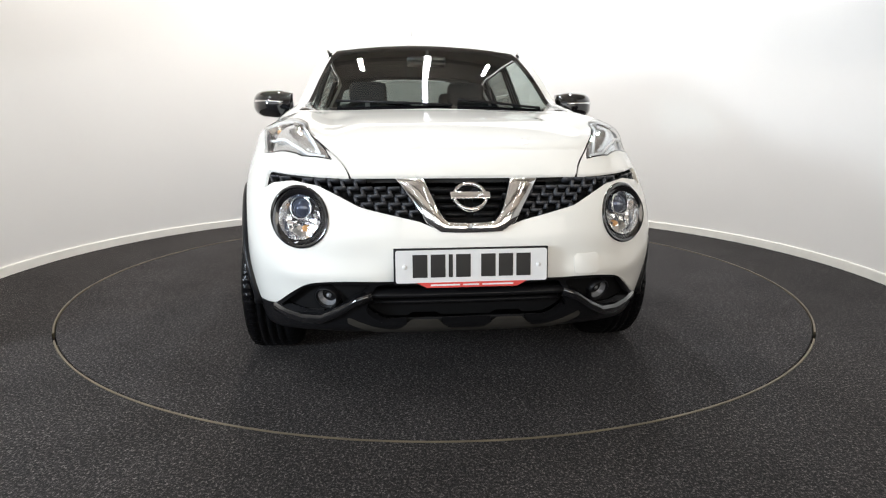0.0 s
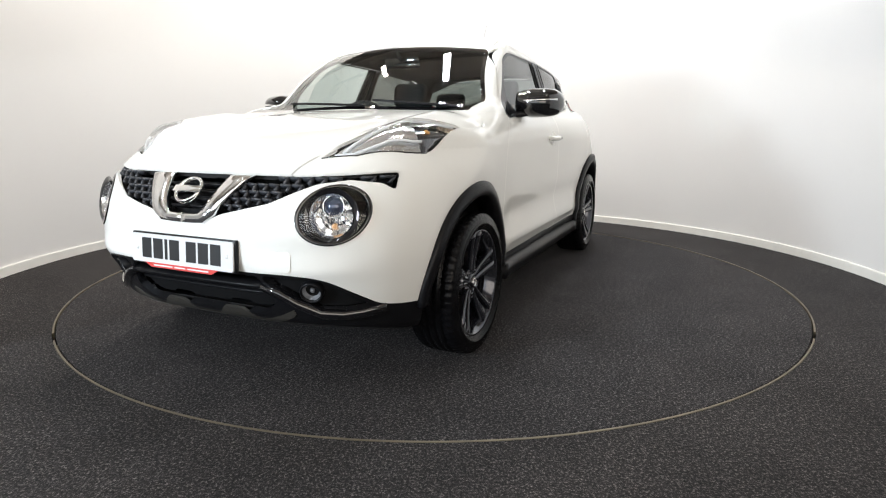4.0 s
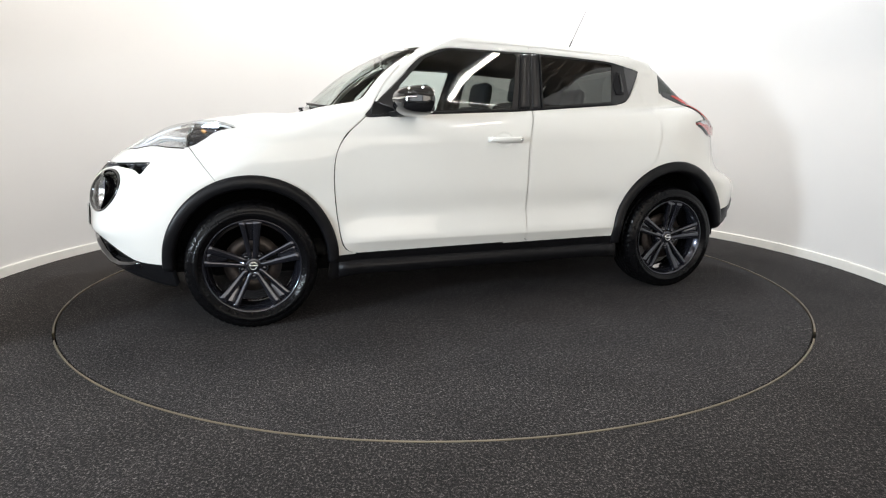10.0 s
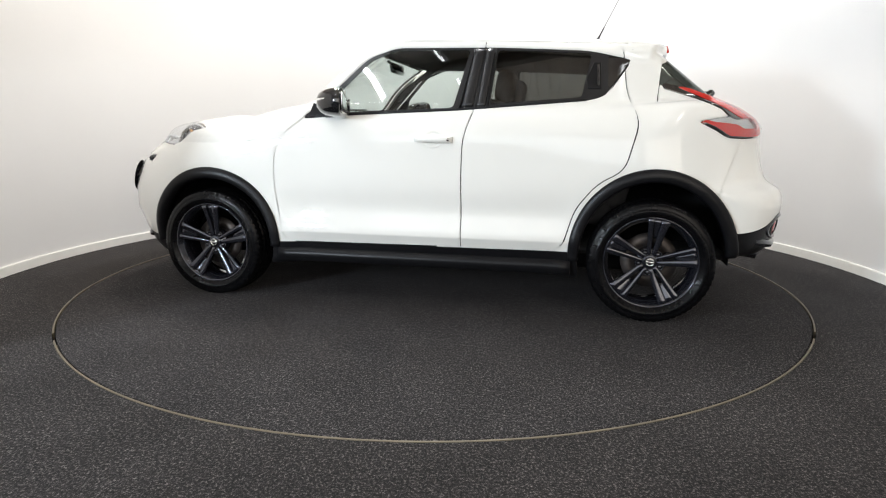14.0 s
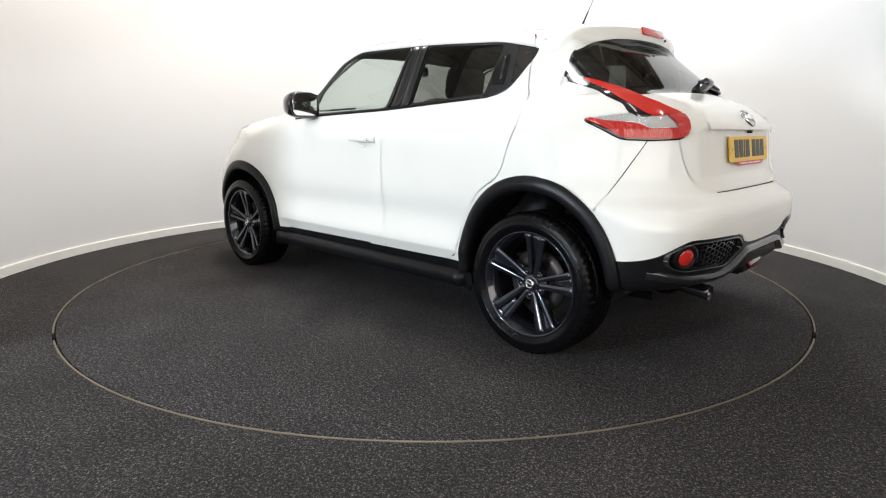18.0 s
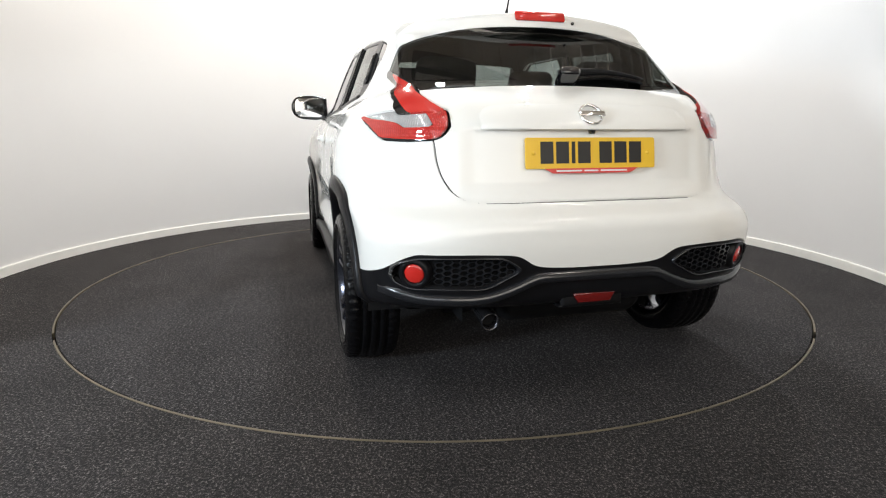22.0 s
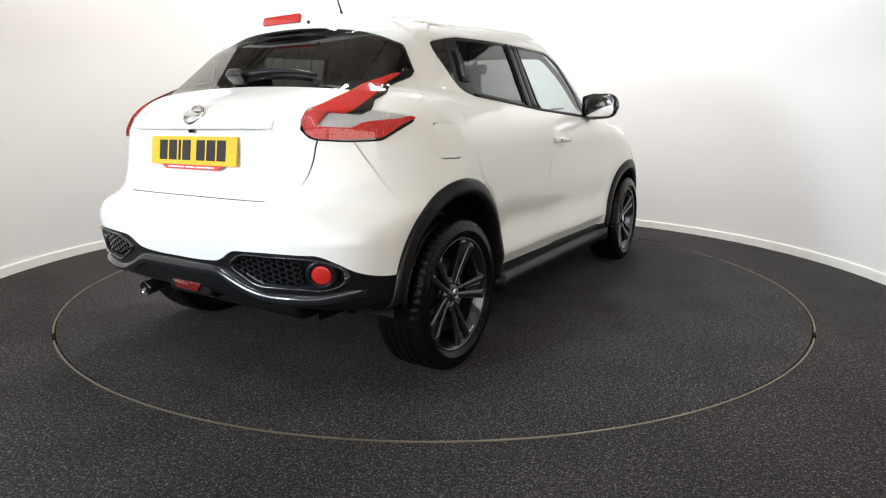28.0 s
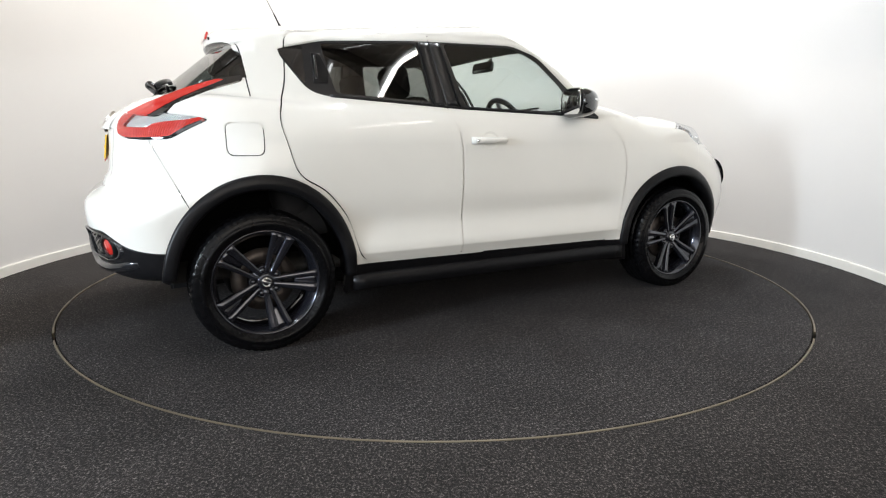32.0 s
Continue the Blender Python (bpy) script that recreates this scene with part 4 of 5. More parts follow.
# ---- arch trims, liners, sills ----
def arch_trim(k):
    """Black flare round a wheel opening, following the flank."""
    cx, cz, rx, rz = ARCHES[k]
    prof = [(0.040, -0.004), (0.039, 0.006), (0.030, 0.013), (0.012, 0.018), (-0.004, 0.018), (-0.014, 0.010), (-0.018, -0.010), (-0.016, -0.07), (0.0, -0.075)]
    P = []
    for i in range(65):
        a = radians(-3 + 186 * i / 64)
        wide = 1.0 + 0.18 * math.sin(a)
        row = []
        base = side_y(cx + (rx + 0.02) * math.cos(a), max(cz + (rz + 0.02) * math.sin(a), 0.34)) + 0.006
        for dr, dy in prof:
            row.append((cx + (rx + dr * wide) * math.cos(a), base + dy, cz + (rz + dr * wide) * math.sin(a)))
        P.append(row)
    V, F = grid_mesh(P, wrap_v=True)
    n = len(prof)
    return bm_of(V, F + [tuple(range(n)), tuple(range(len(V) - n, len(V)))])


def arch_liner(k):
    cx, cz, rx, rz = ARCHES[k]
    P = [[(cx + (rx - 0.002) * math.cos(a), y, cz + (rz - 0.002) * math.sin(a)) for y in (0.42, 0.60, 0.80)] for a in np.linspace(radians(-3), radians(183), 49)]
    P = [[(p[0][0], 0.42, cz - 0.1)] + p for p in P]
    return bm_of(*grid_mesh(P))


for s in (1, -1):
    for k in (0, 1):
        part("wheel_arch_trim", mirrored(arch_trim(k), s), BLACK_PLASTIC, car, "grained black plastic wheel arch trim")
        part("arch_liner", mirrored(arch_liner(k), s), DARK, car, "dark wheel arch liner")
    rail = [(x, side_y(x, 0.36) - 0.075, 0.262) for x in np.linspace(0.86, -0.86, 30)]
    bm = bm_of(*sweep(rail, [(0.10, -0.03), (0.0, -0.035), (-0.022, -0.02), (-0.030, 0.006), (-0.026, 0.022), (0.0, 0.040), (0.10, 0.042)]))
    part("sill_moulding", mirrored(bm, s), BLACK_PLASTIC, car, "black plastic sill moulding")
part("underbody", box(2.9, 1.24, 0.10, pose(0.05, 0, 0.265), 0.03), DARK, car, "dark underbody tray")
part("front_valance", box(0.25, 1.0, 0.05, pose(1.72, 0, 0.25), 0.02), DARK, car, "dark front undertray")
part("rear_silencer", lathe([(0, -0.30), (0.10, -0.30), (0.115, -0.27), (0.115, 0.27), (0.10, 0.30), (0, 0.30)], 32, pose(-1.60, -0.05, 0.33, 90)), DARK, car, "dark silencer")
part("rear_axle", lathe([(0, -0.66), (0.045, -0.66), (0.045, 0.66), (0, 0.66)], 20, pose(-1.27, 0, 0.30, 90)), DARK, car)


# ---- front end ----
def skin_bar(a, b, width, height, depth, steps=6, lift=0.0):
    """A bar laid on the front skin from (y, z) to (y, z): proud by lift, depth deep."""
    P = []
    for i in range(steps + 1):
        t = i / steps
        y, z = a[0] + (b[0] - a[0]) * t, a[1] + (b[1] - a[1]) * t
        p = Vector((front_x(y, z), y, z))
        n = Vector(slope(np.array([p]))[0]).normalized()
        P.append((p, n))
    out = []
    d = Vector((0, b[0] - a[0], b[1] - a[1])).normalized()
    for p, n in P:
        u = n.cross(d).normalized()
        h = (width if abs(d.z) > abs(d.y) else height) / 2
        out.append([p + u * e * h + n * v for e, v in ((-1, lift - depth), (-0.85, lift - 0.002), (-0.4, lift), (0.4, lift), (0.85, lift - 0.002), (1, lift - depth))])
    V, F = grid_mesh(out, wrap_v=True)
    return V, F + [tuple(range(6))[::-1], tuple(range(len(V) - 6, len(V)))]


grille_root = new("grille")
grille_root.parent = car
grille_root["label"] = "black scale-pattern grille with a chrome V"
# scale-like fins, row by row, where they fall inside the outline
rows = np.arange(0.675, 0.85, 0.0255)
for r, z in enumerate(rows):
    for k in range(-17, 18):
        y = (k + 0.5 * (r % 2)) * 0.047
        if abs(y) < 0.135:
            continue
        s = 1 if y > 0 else -1
        pts = np.array([[abs(y) - 0.018, z], [abs(y) + 0.018, z], [abs(y) + 0.008, z - 0.014]])
        if (inside(GRILLE, pts[:, 0], pts[:, 1], 0.012) > -0.003).any():
            continue
        V1, F1 = skin_bar((y - 0.020 * s, z + 0.002), (y + 0.020 * s, z), 0.008, 0.0105, 0.02, 2, -0.008)
        V2, F2 = skin_bar((y + 0.018 * s, z - 0.002), (y + 0.012 * s, z - 0.018), 0.013, 0.008, 0.02, 2, -0.010)
        part("grille_fin", merge(bm_of(V1, F1), bm_of(V2, F2)), GRILLE_FIN, grille_root)
for z in (0.715, 0.742, 0.769, 0.796):
    w = 0.075 + (z - 0.70) * 0.62
    for s in (1, -1):
        part("slat", bm_of(*skin_bar((0.015 * s, z), (w * s, z), 0.01, 0.009, 0.03, 3, -0.008)), BLACK_PLASTIC, grille_root)


def skin_band(path, lift, name, mat, parent, label=""):
    """A band across the front skin; path holds (y, z, half-width along y, half-width along z)."""
    P = []
    for y, z, hy, hz in path:
        row = []
        for e, v in ((-1, -0.03), (-1, lift * 0.4), (-0.86, lift), (0.86, lift), (1, lift * 0.4), (1, -0.03)):
            yy, zz = y + e * hy, z + e * hz
            p = Vector((front_x(yy, min(zz, 0.828)), yy, zz))
            row.append(p + Vector((v, 0, 0)))
        P.append(row)
    V, F = grid_mesh(P, wrap_v=True)
    return part(name, bm_of(V, F + [tuple(range(6))[::-1], tuple(range(len(V) - 6, len(V)))]), mat, parent, label)


vee = []
for i in range(25):
    t = -1 + 2 * i / 24
    a = abs(t)
    s = 1 if t > 0 else -1
    if a > 0.36:
        u = (a - 0.36) / 0.64
        vee.append((s * (0.116 + 0.086 * u), 0.682 + 0.143 * u, s * (0.028 + 0.020 * u), -0.012 + 0.012 * min(u * 3, 1)))
    else:
        u = a / 0.36
        vee.append((s * 0.10 * u, 0.668 + 0.004 * u * u, s * 0.016 * u ** 3, -0.017))
vee = [(y, z, abs(hy) * (1 if y >= 0 else -1), hz) for y, z, hy, hz in vee]
skin_band([(y, z, hy, hz) for y, z, hy, hz in vee if y >= 0], 0.014, "chrome_vee", CHROME, grille_root, "bright chrome V frame")
skin_band([(-y, z, -hy, hz) for y, z, hy, hz in vee if y >= 0], 0.014, "chrome_vee", CHROME, grille_root, "bright chrome V frame")


def badge(p, size, parent):
    """A plain ring with a bar across it."""
    m = facing(p)
    root = part("badge", lathe([(size * 0.80, 0.0), (size * 0.82, 0.008), (size * 0.95, 0.010), (size, 0.004), (size, -0.004)], 56, m), CHROME, parent, "chrome ring badge")
    part("badge_bar", box(size * 2.24, size * 0.46, 0.010, m @ pose(0, 0, 0.008), 0.002), CHROME, root)


badge((front_x(0, 0.766) + 0.012, 0, 0.768), 0.061, car)
badge((rear_x(0, 1.045) - 0.016, 0, 1.046), 0.047, car)


def number_plate(name, m, face, label, holder):
    root = tagged(part(name, slab(rounded(0.52, 0.111, 0.008), 0.006, m, 0.001), face, car, smooth=False), label)
    if holder:
        part("plate_holder", box(0.532, 0.123, 0.016, m @ pose(0, 0, -0.010), 0.003), BLACK_PLASTIC, root)
    x = -0.203
    for k in range(7):
        w = 0.014 if k == 2 else 0.050
        part("plate_mark", box(w, 0.078, 0.0012, m @ pose(x + w / 2, 0.002, 0.0068)), PRINT_BLACK, root, smooth=False)
        x += w + (0.036 if k == 3 else 0.011)
    for sx in (-0.205, 0.205):
        part("plate_screw", lathe([(0, 0.004), (0.007, 0.003), (0.008, 0)], 20, m @ pose(sx * 1.12, 0, 0.006)), PRINT_WHITE if holder else face, root)
    w = 0.19
    strip = [(-w, 0.004), (w, 0.004), (w - 0.035, -0.014), (-w + 0.035, -0.014)]
    red = part("dealer_strip", slab(strip, 0.002, m @ pose(0, -0.0585, 0.005)), PRINT_RED, root, "red dealer strip", smooth=False)
    x = -0.142
    for w in (0.100, 0.056, 0.108):
        part("strip_line", box(w, 0.0055, 0.0006, m @ pose(x + w / 2, -0.0635, 0.0074)), PRINT_WHITE, red, smooth=False)
        x += w + 0.010


number_plate("front_plate", pose(front_x(0, 0.54) + 0.014, 0.0, 0.541, 90 - 4, 0, 90), PLATE_WHITE, "white front plate with dark marks", True)
number_plate("rear_plate", pose(rear_x(0, 0.90) - 0.007, 0.0, 0.911, 90 - 8, 0, -90), PLATE_YELLOW, "yellow rear plate with dark marks", False)
part("tow_cover", slab(rounded(0.10, 0.075, 0.018), 0.0015, facing((front_x(0.42, 0.53), 0.42, 0.53)) @ pose(0, 0, -0.0005), 0.0007), PAINT, car)


def round_lamp(s):
    p = Vector((front_x(HEAD_Y, HEAD_Z), HEAD_Y, HEAD_Z))
    n = Vector(slope(np.array([p]))[0]).normalized()
    ax = (n + Vector((0.55, -0.05, -0.02))).normalized()
    m = Matrix.Translation(p - ax * 0.012) @ look((0, 0, 0), -ax)
    root = part("headlamp", mirrored(lathe([(0.066, -0.075), (0.074, -0.02), (0.080, 0.0), (0.100, 0.004)], 64, m), s), GLOSS_BLACK, car, "round headlamp in a black bezel")
    part("reflector", mirrored(lathe([(0.0, -0.085), (0.045, -0.078), (0.064, -0.050), (0.071, -0.012), (0.077, -0.004), (0.079, 0.001)], 64, m), s), REFLECTOR, root, "bright reflector bowl")
    part("projector", mirrored(lathe([(0.036, -0.055), (0.036, -0.018), (0.031, -0.014), (0.024, -0.004), (0, 0.003)], 40, m @ pose(0.004, 0.034, 0)), s), PROJECTOR, root, "dark projector lens")
    part("projector_ring", mirrored(lathe([(0.036, -0.022), (0.041, -0.018), (0.041, -0.012), (0.036, -0.012)], 40, m @ pose(0.004, 0.034, 0), closed=True), s), CHROME, root)
    part("bulb", mirrored(lathe([(0.013, -0.060), (0.010, -0.042), (0.005, -0.034), (0, -0.032)], 24, m @ pose(0, -0.036, 0)), s), AMBER, root)
    rng = random.Random(5)
    for r, n in ((0.058, 20), (0.042, 13)):
        for k in range(n):
            a = 2 * math.pi * k / n
            u, v = r * math.cos(a), r * math.sin(a)
            if math.hypot(u - 0.004, v - 0.034) < 0.042:
                continue
            q = m @ pose(u, v, -0.050 + 0.55 * (r - 0.042), rng.uniform(-28, 28), rng.uniform(-28, 28), math.degrees(a))
            part("reflector_facet", mirrored(box(0.021, 0.019, 0.005, q, 0.001), s), CHROME, root, smooth=False)


for s in (1, -1):
    panel("headlamp_glass", lamp_round, COVER, car, "clear round headlamp glass", 0.006, 0.002, only=s)
    round_lamp(s)
    # the bezel's rim, on the skin
    ring = []
    for i in range(72):
        a = 2 * math.pi * i / 72
        row = []
        for e, v in ((1.03, -0.012), (1.03, 0.004), (1.0, 0.006), (0.93, 0.004), (0.90, -0.010), (0.88, -0.05)):
            y, z = HEAD_Y + HEAD_R * 1.03 * e * math.cos(a), HEAD_Z + HEAD_R * e * math.sin(a)
            row.append((front_x(y, z) + v, y, z))
        ring.append(row)
    part("headlamp_bezel", mirrored(bm_of(*grid_mesh(ring, wrap_u=True, wrap_v=True)), s), GLOSS_BLACK, car, "gloss black headlamp bezel")
    # inner elements of the brow lamp
    bulb = Vector((1.475, 0.715, top_z(1.475, 0.715) - 0.035))
    part("brow_bulb", mirrored(lathe([(0.0, 0.012), (0.006, 0.010), (0.008, 0.0), (0.006, -0.014)], 20, Matrix.Translation(bulb) @ pose(0, 0, 0, 0, 70, -25)), s), AMBER, car, "amber indicator bulb")
    for name, way, mat, rad, lift in (("light_bar", ((1.825, 0.505), (1.785, 0.565), (1.71, 0.632), (1.645, 0.680), (1.60, 0.712), (1.56, 0.734)), LIGHT_BAR, 0.0065, -0.013),
                                      ("light_bar", ((1.80, 0.525), (1.70, 0.566), (1.63, 0.592), (1.55, 0.606), (1.47, 0.668), (1.40, 0.727), (1.345, 0.775)), LIGHT_BAR, 0.006, -0.013),
                                      ("lamp_seam", ((1.868, 0.476), (1.80, 0.584), (1.725, 0.648), (1.65, 0.710), (1.61, 0.736), (1.565, 0.761)), GLOSS_BLACK, 0.0036, -0.001)):
        fine = [Vector(way[i]).lerp(Vector(way[i + 1]), t) for i in range(len(way) - 1) for t in (0, 0.5)] + [Vector(way[-1])]
        part(name, mirrored(bm_of(*sweep([(q.x, q.y, top_z(q.x, q.y) + lift) for q in fine], rounded(rad * 2, rad * 2, rad * 0.9))), s), mat, car, "milky daytime light bar" if mat is LIGHT_BAR else "black seam of the upper lamp")
    # fog lamps
    q = facing((front_x(0.50, 0.408) - 0.02, 0.50, 0.408))
    fog = part("fog_lamp", mirrored(lathe([(0.044, -0.02), (0.043, 0.006), (0.038, 0.010), (0.034, 0.002)], 40, q), s), BLACK_PLASTIC, car, "small round fog lamp")
    part("fog_reflector", mirrored(lathe([(0, -0.035), (0.022, -0.028), (0.034, 0.0)], 40, q), s), SATIN, fog)
    part("fog_glass", mirrored(lathe([(0.036, 0.002), (0.022, 0.008), (0, 0.010)], 40, q), s), COVER, fog)
    part("fog_bulb", mirrored(lathe([(0.010, -0.03), (0.009, -0.012), (0, -0.006)], 16, q), s), SATIN, fog)
    # the dark bar that frames the intake
    bar = [(0.715, 0.335), (0.66, 0.322), (0.60, 0.315), (0.53, 0.322), (0.46, 0.362), (0.40, 0.405), (0.34, 0.430)]
    P = []
    for y, z in bar:
        p = Vector((front_x(y, z), y, z))
        P.append([p + Vector((v, 0, e)) for e, v in ((-0.022, -0.03), (-0.020, 0.008), (-0.004, 0.022), (0.010, 0.020), (0.018, 0.004), (0.020, -0.03))])
    V, F = grid_mesh(P, wrap_v=True)
    part("intake_bar", mirrored(bm_of(V, F + [tuple(range(6)), tuple(range(len(V) - 6, len(V)))]), s), GLOSS_BLACK, car, "dark glossy bar beside the intake")
part("intake_lip", bm_of(*skin_bar((-0.35, 0.432), (0.35, 0.432), 0.02, 0.018, 0.05, 14, 0.012)), BLACK_PLASTIC, car)
part("intake_lower_lip", bm_of(*skin_bar((-0.34, 0.385), (0.34, 0.385), 0.02, 0.012, 0.03, 14, -0.02)), BLACK_PLASTIC, car)


# ---- rear end ----
def hex_cell(y, z, r):
    """One honeycomb cell: a thin six-sided wall set in the pod."""
    p = Vector((rear_x(y, z), y, z))
    P = []
    for i in range(6):
        a = radians(60 * i)
        row = []
        for e, v in ((1.0, 0.024), (1.0, 0.006), (0.80, 0.006), (0.80, 0.024)):
            yy, zz = y + r * 1.25 * e * math.cos(a), z + r * 0.80 * e * math.sin(a)
            row.append((rear_x(yy, zz) + v, yy, zz))
        P.append(row)
    return bm_of(*grid_mesh(P, wrap_u=True, wrap_v=True))


for s in (1, -1):
    insert = new("honeycomb_insert")
    insert.parent = car
    insert["label"] = "black honeycomb insert of the rear bumper"
    for i in range(12):
        for j in range(6):
            y, z = 0.31 + i * 0.0275, 0.455 + j * 0.0205 + (0.01025 if i % 2 else 0)
            f = inside(MESH_POD, np.array([y]), np.array([z]), 0.03)[0]
            if f < -0.010 and y < 0.605:
                part("cell", mirrored(hex_cell(y, z, 0.0145), s), GUNMETAL, insert, smooth=False)
    q = facing((rear_x(0.665, 0.503) + 0.006, 0.665, 0.503)) @ Matrix.Diagonal((1, 1, 1, 1))
    refl = part("rear_reflector", mirrored(lathe([(0.036, -0.01), (0.036, 0.003), (0.030, 0.007), (0, 0.009)], 40, q), s), RED_LENS, car, "round red reflector")
    part("reflector_cup", mirrored(lathe([(0.037, -0.02), (0.037, 0.006), (0.043, 0.010), (0.056, 0.004), (0.060, -0.02)], 40, q), s), BLACK_PLASTIC, refl)
    # rim round the pod
    o = round_off(MESH_POD, 0.03)
    P = []
    for (y, z) in o:
        row = []
        cy, cz = 0.53, 0.503
        for e, v in ((1.10, 0.004), (1.08, -0.010), (1.02, -0.012), (0.985, -0.004), (0.98, 0.028)):
            yy, zz = cy + (y - cy) * (1 + (e - 1) * 0.55), cz + (z - cz) * e
            row.append((rear_x(min(yy, 0.80), zz) + v, yy, zz))
        P.append(row)
    part("pod_rim", mirrored(bm_of(*grid_mesh(P, wrap_u=True)), s), GUNMETAL, car, "black rim of the bumper pod")
P = []
for y in np.linspace(-0.78, 0.78, 53):
    a = abs(y)
    z = float(curve(np.array([a]), [0, 0.22, 0.32, 0.42, 0.60, 0.80], [0.478, 0.478, 0.440, 0.408, 0.405, 0.44])[0])
    x = rear_x(y, max(z, 0.36))
    k = min(1, (0.80 - a) / 0.14)
    P.append([(x + v * (k if v < 0 else 1), y, z + e) for e, v in ((0.024, 0.02), (0.022, -0.010), (0.004, -0.022), (-0.016, -0.014), (-0.024, 0.02))])
V, F = grid_mesh(P, wrap_v=True)
part("rear_lip", bm_of(V, F + [tuple(range(5)), tuple(range(len(V) - 5, len(V)))]), GUNMETAL, car, "glossy dark grey lip of the rear bumper")
fogr = part("rear_fog_lamp", slab([(-0.085, 0.017), (0.085, 0.017), (0.065, -0.017), (-0.065, -0.017)], 0.012, pose(rear_x(0, 0.385) - 0.006, 0, 0.388, 90, 0, -90), 0.003), FOG_RED, car, "dark red fog lamp low in the bumper")
part("fog_surround", box(0.03, 0.25, 0.06, pose(rear_x(0, 0.385) + 0.010, 0, 0.383), 0.012), DARK, fogr)
for e in (0.352,):
    part("fog_shelf", box(0.05, 0.26, 0.010, pose(rear_x(0, 0.36) - 0.004, 0, e), 0.004), BLACK_PLASTIC, fogr)
pipe = part("exhaust_tip", lathe([(0.027, -0.16), (0.032, -0.02), (0.034, 0.0), (0.031, 0.001), (0.029, -0.03), (0.026, -0.12)], 36, pose(-1.88, 0.385, 0.305, 0, -96, 0)), BOLT, car, "chromed exhaust tip")
# flat near-black disc standing in for the shade inside the pipe
part("exhaust_shade_disc", lathe([(0.028, -0.055), (0, -0.056)], 36, pose(-1.90, 0.385, 0.305, 0, -96, 0)), DARK, pipe)
part("exhaust_pipe", lathe([(0.024, 0), (0.024, 0.35)], 20, pose(-1.76, 0.385, 0.315, 0, 84)), STEEL, pipe)
bl = part("brake_light", slab(rounded(0.228, 0.040, 0.010), 0.010, facing((rear_x(0, 1.466), 0.0, 1.466)) @ pose(0, 0, -0.005), 0.004), RED_LENS, car, "red high brake light in the spoiler")
part("washer_nozzle", lathe([(0.007, 0), (0.007, 0.014), (0.004, 0.018), (0, 0.018)], 16, pose(rear_x(-0.16, 1.445) + 0.008, -0.155, 1.445, 0, -90)), GLOSS_BLACK, car)
P = []
for t in np.linspace(-1, 1, 41):
    y = 0.415 * t
    k = (1 - abs(t) ** 6) ** 0.5
    row = [(rear_x(y, 0.9935) + 0.012, y, 0.9935)]
    for z, d in ((0.9935, 0.020), (0.996, 0.0225), (1.002, 0.0215), (1.025, 0.017), (1.055, 0.010), (1.085, 0.002)):
        zz = 0.9935 + (z - 0.9935) * (0.55 + 0.45 * k)
        row.append((rear_x(y, zz) - d * (0.25 + 0.75 * k), y, zz))
    row.append((rear_x(y, row[-1][2] + 0.006) + 0.004, y, row[-1][2] + 0.006))
    P.append(row)
V, F = grid_mesh(P)
ledge = part("gate_ledge", bm_of(V, F), PAINT, tailgate, "raised ledge over the plate")
ledge.data.set_sharp_from_angle(angle=radians(50))
part("gate_camera", lathe([(0.014, 0), (0.012, 0.012), (0, 0.012)], 20, pose(rear_x(0, 1.0) - 0.004, 0, 0.992, 180)), GLOSS_BLACK, tailgate)
# rear wiper: hub, arm, blade
hub = Vector((rear_x(-0.10, 1.19) - 0.026, 0.0, 1.196))
wiper = part("rear_wiper", box(0.095, 0.085, 0.045, pose(hub.x - 0.004, hub.y - 0.01, hub.z, 0, 42, 0), 0.021, 4), GLOSS_BLACK, car, "black rear wiper")
P = []
for i in range(15):
    t = i / 14
    y = 0.03 - 0.41 * t
    z = 1.205 + 0.035 * math.sin(t * 2.4) - 0.028 * t
    x = rear_x(y, z) - 0.046 * (1 - 0.55 * t)
    w = 0.018 * (1 - 0.65 * t)
    P.append([(x + v, y, z + e) for e, v in ((-w, 0.010), (-w, -0.006), (w * 0.3, -0.012), (w, -0.002), (w, 0.010))])
V, F = grid_mesh(P, wrap_v=True)
part("wiper_arm", bm_of(V, F + [tuple(range(5)), tuple(range(len(V) - 5, len(V)))]), BLACK_PLASTIC, wiper)
P = []
for i in range(15):
    t = i / 14
    y, z = -0.03 - 0.34 * t, 1.182 + 0.016 * math.sin(t * 3.14)
    x = rear_x(y, z)
    P.append([(x + v, y, z + e) for e, v in ((-0.006, -0.002), (-0.006, -0.016), (0.006, -0.016), (0.006, -0.002))])
V, F = grid_mesh(P, wrap_v=True)
part("wiper_blade", bm_of(V, F + [(0, 1, 2, 3), tuple(range(len(V) - 4, len(V)))]), RUBBER, wiper)


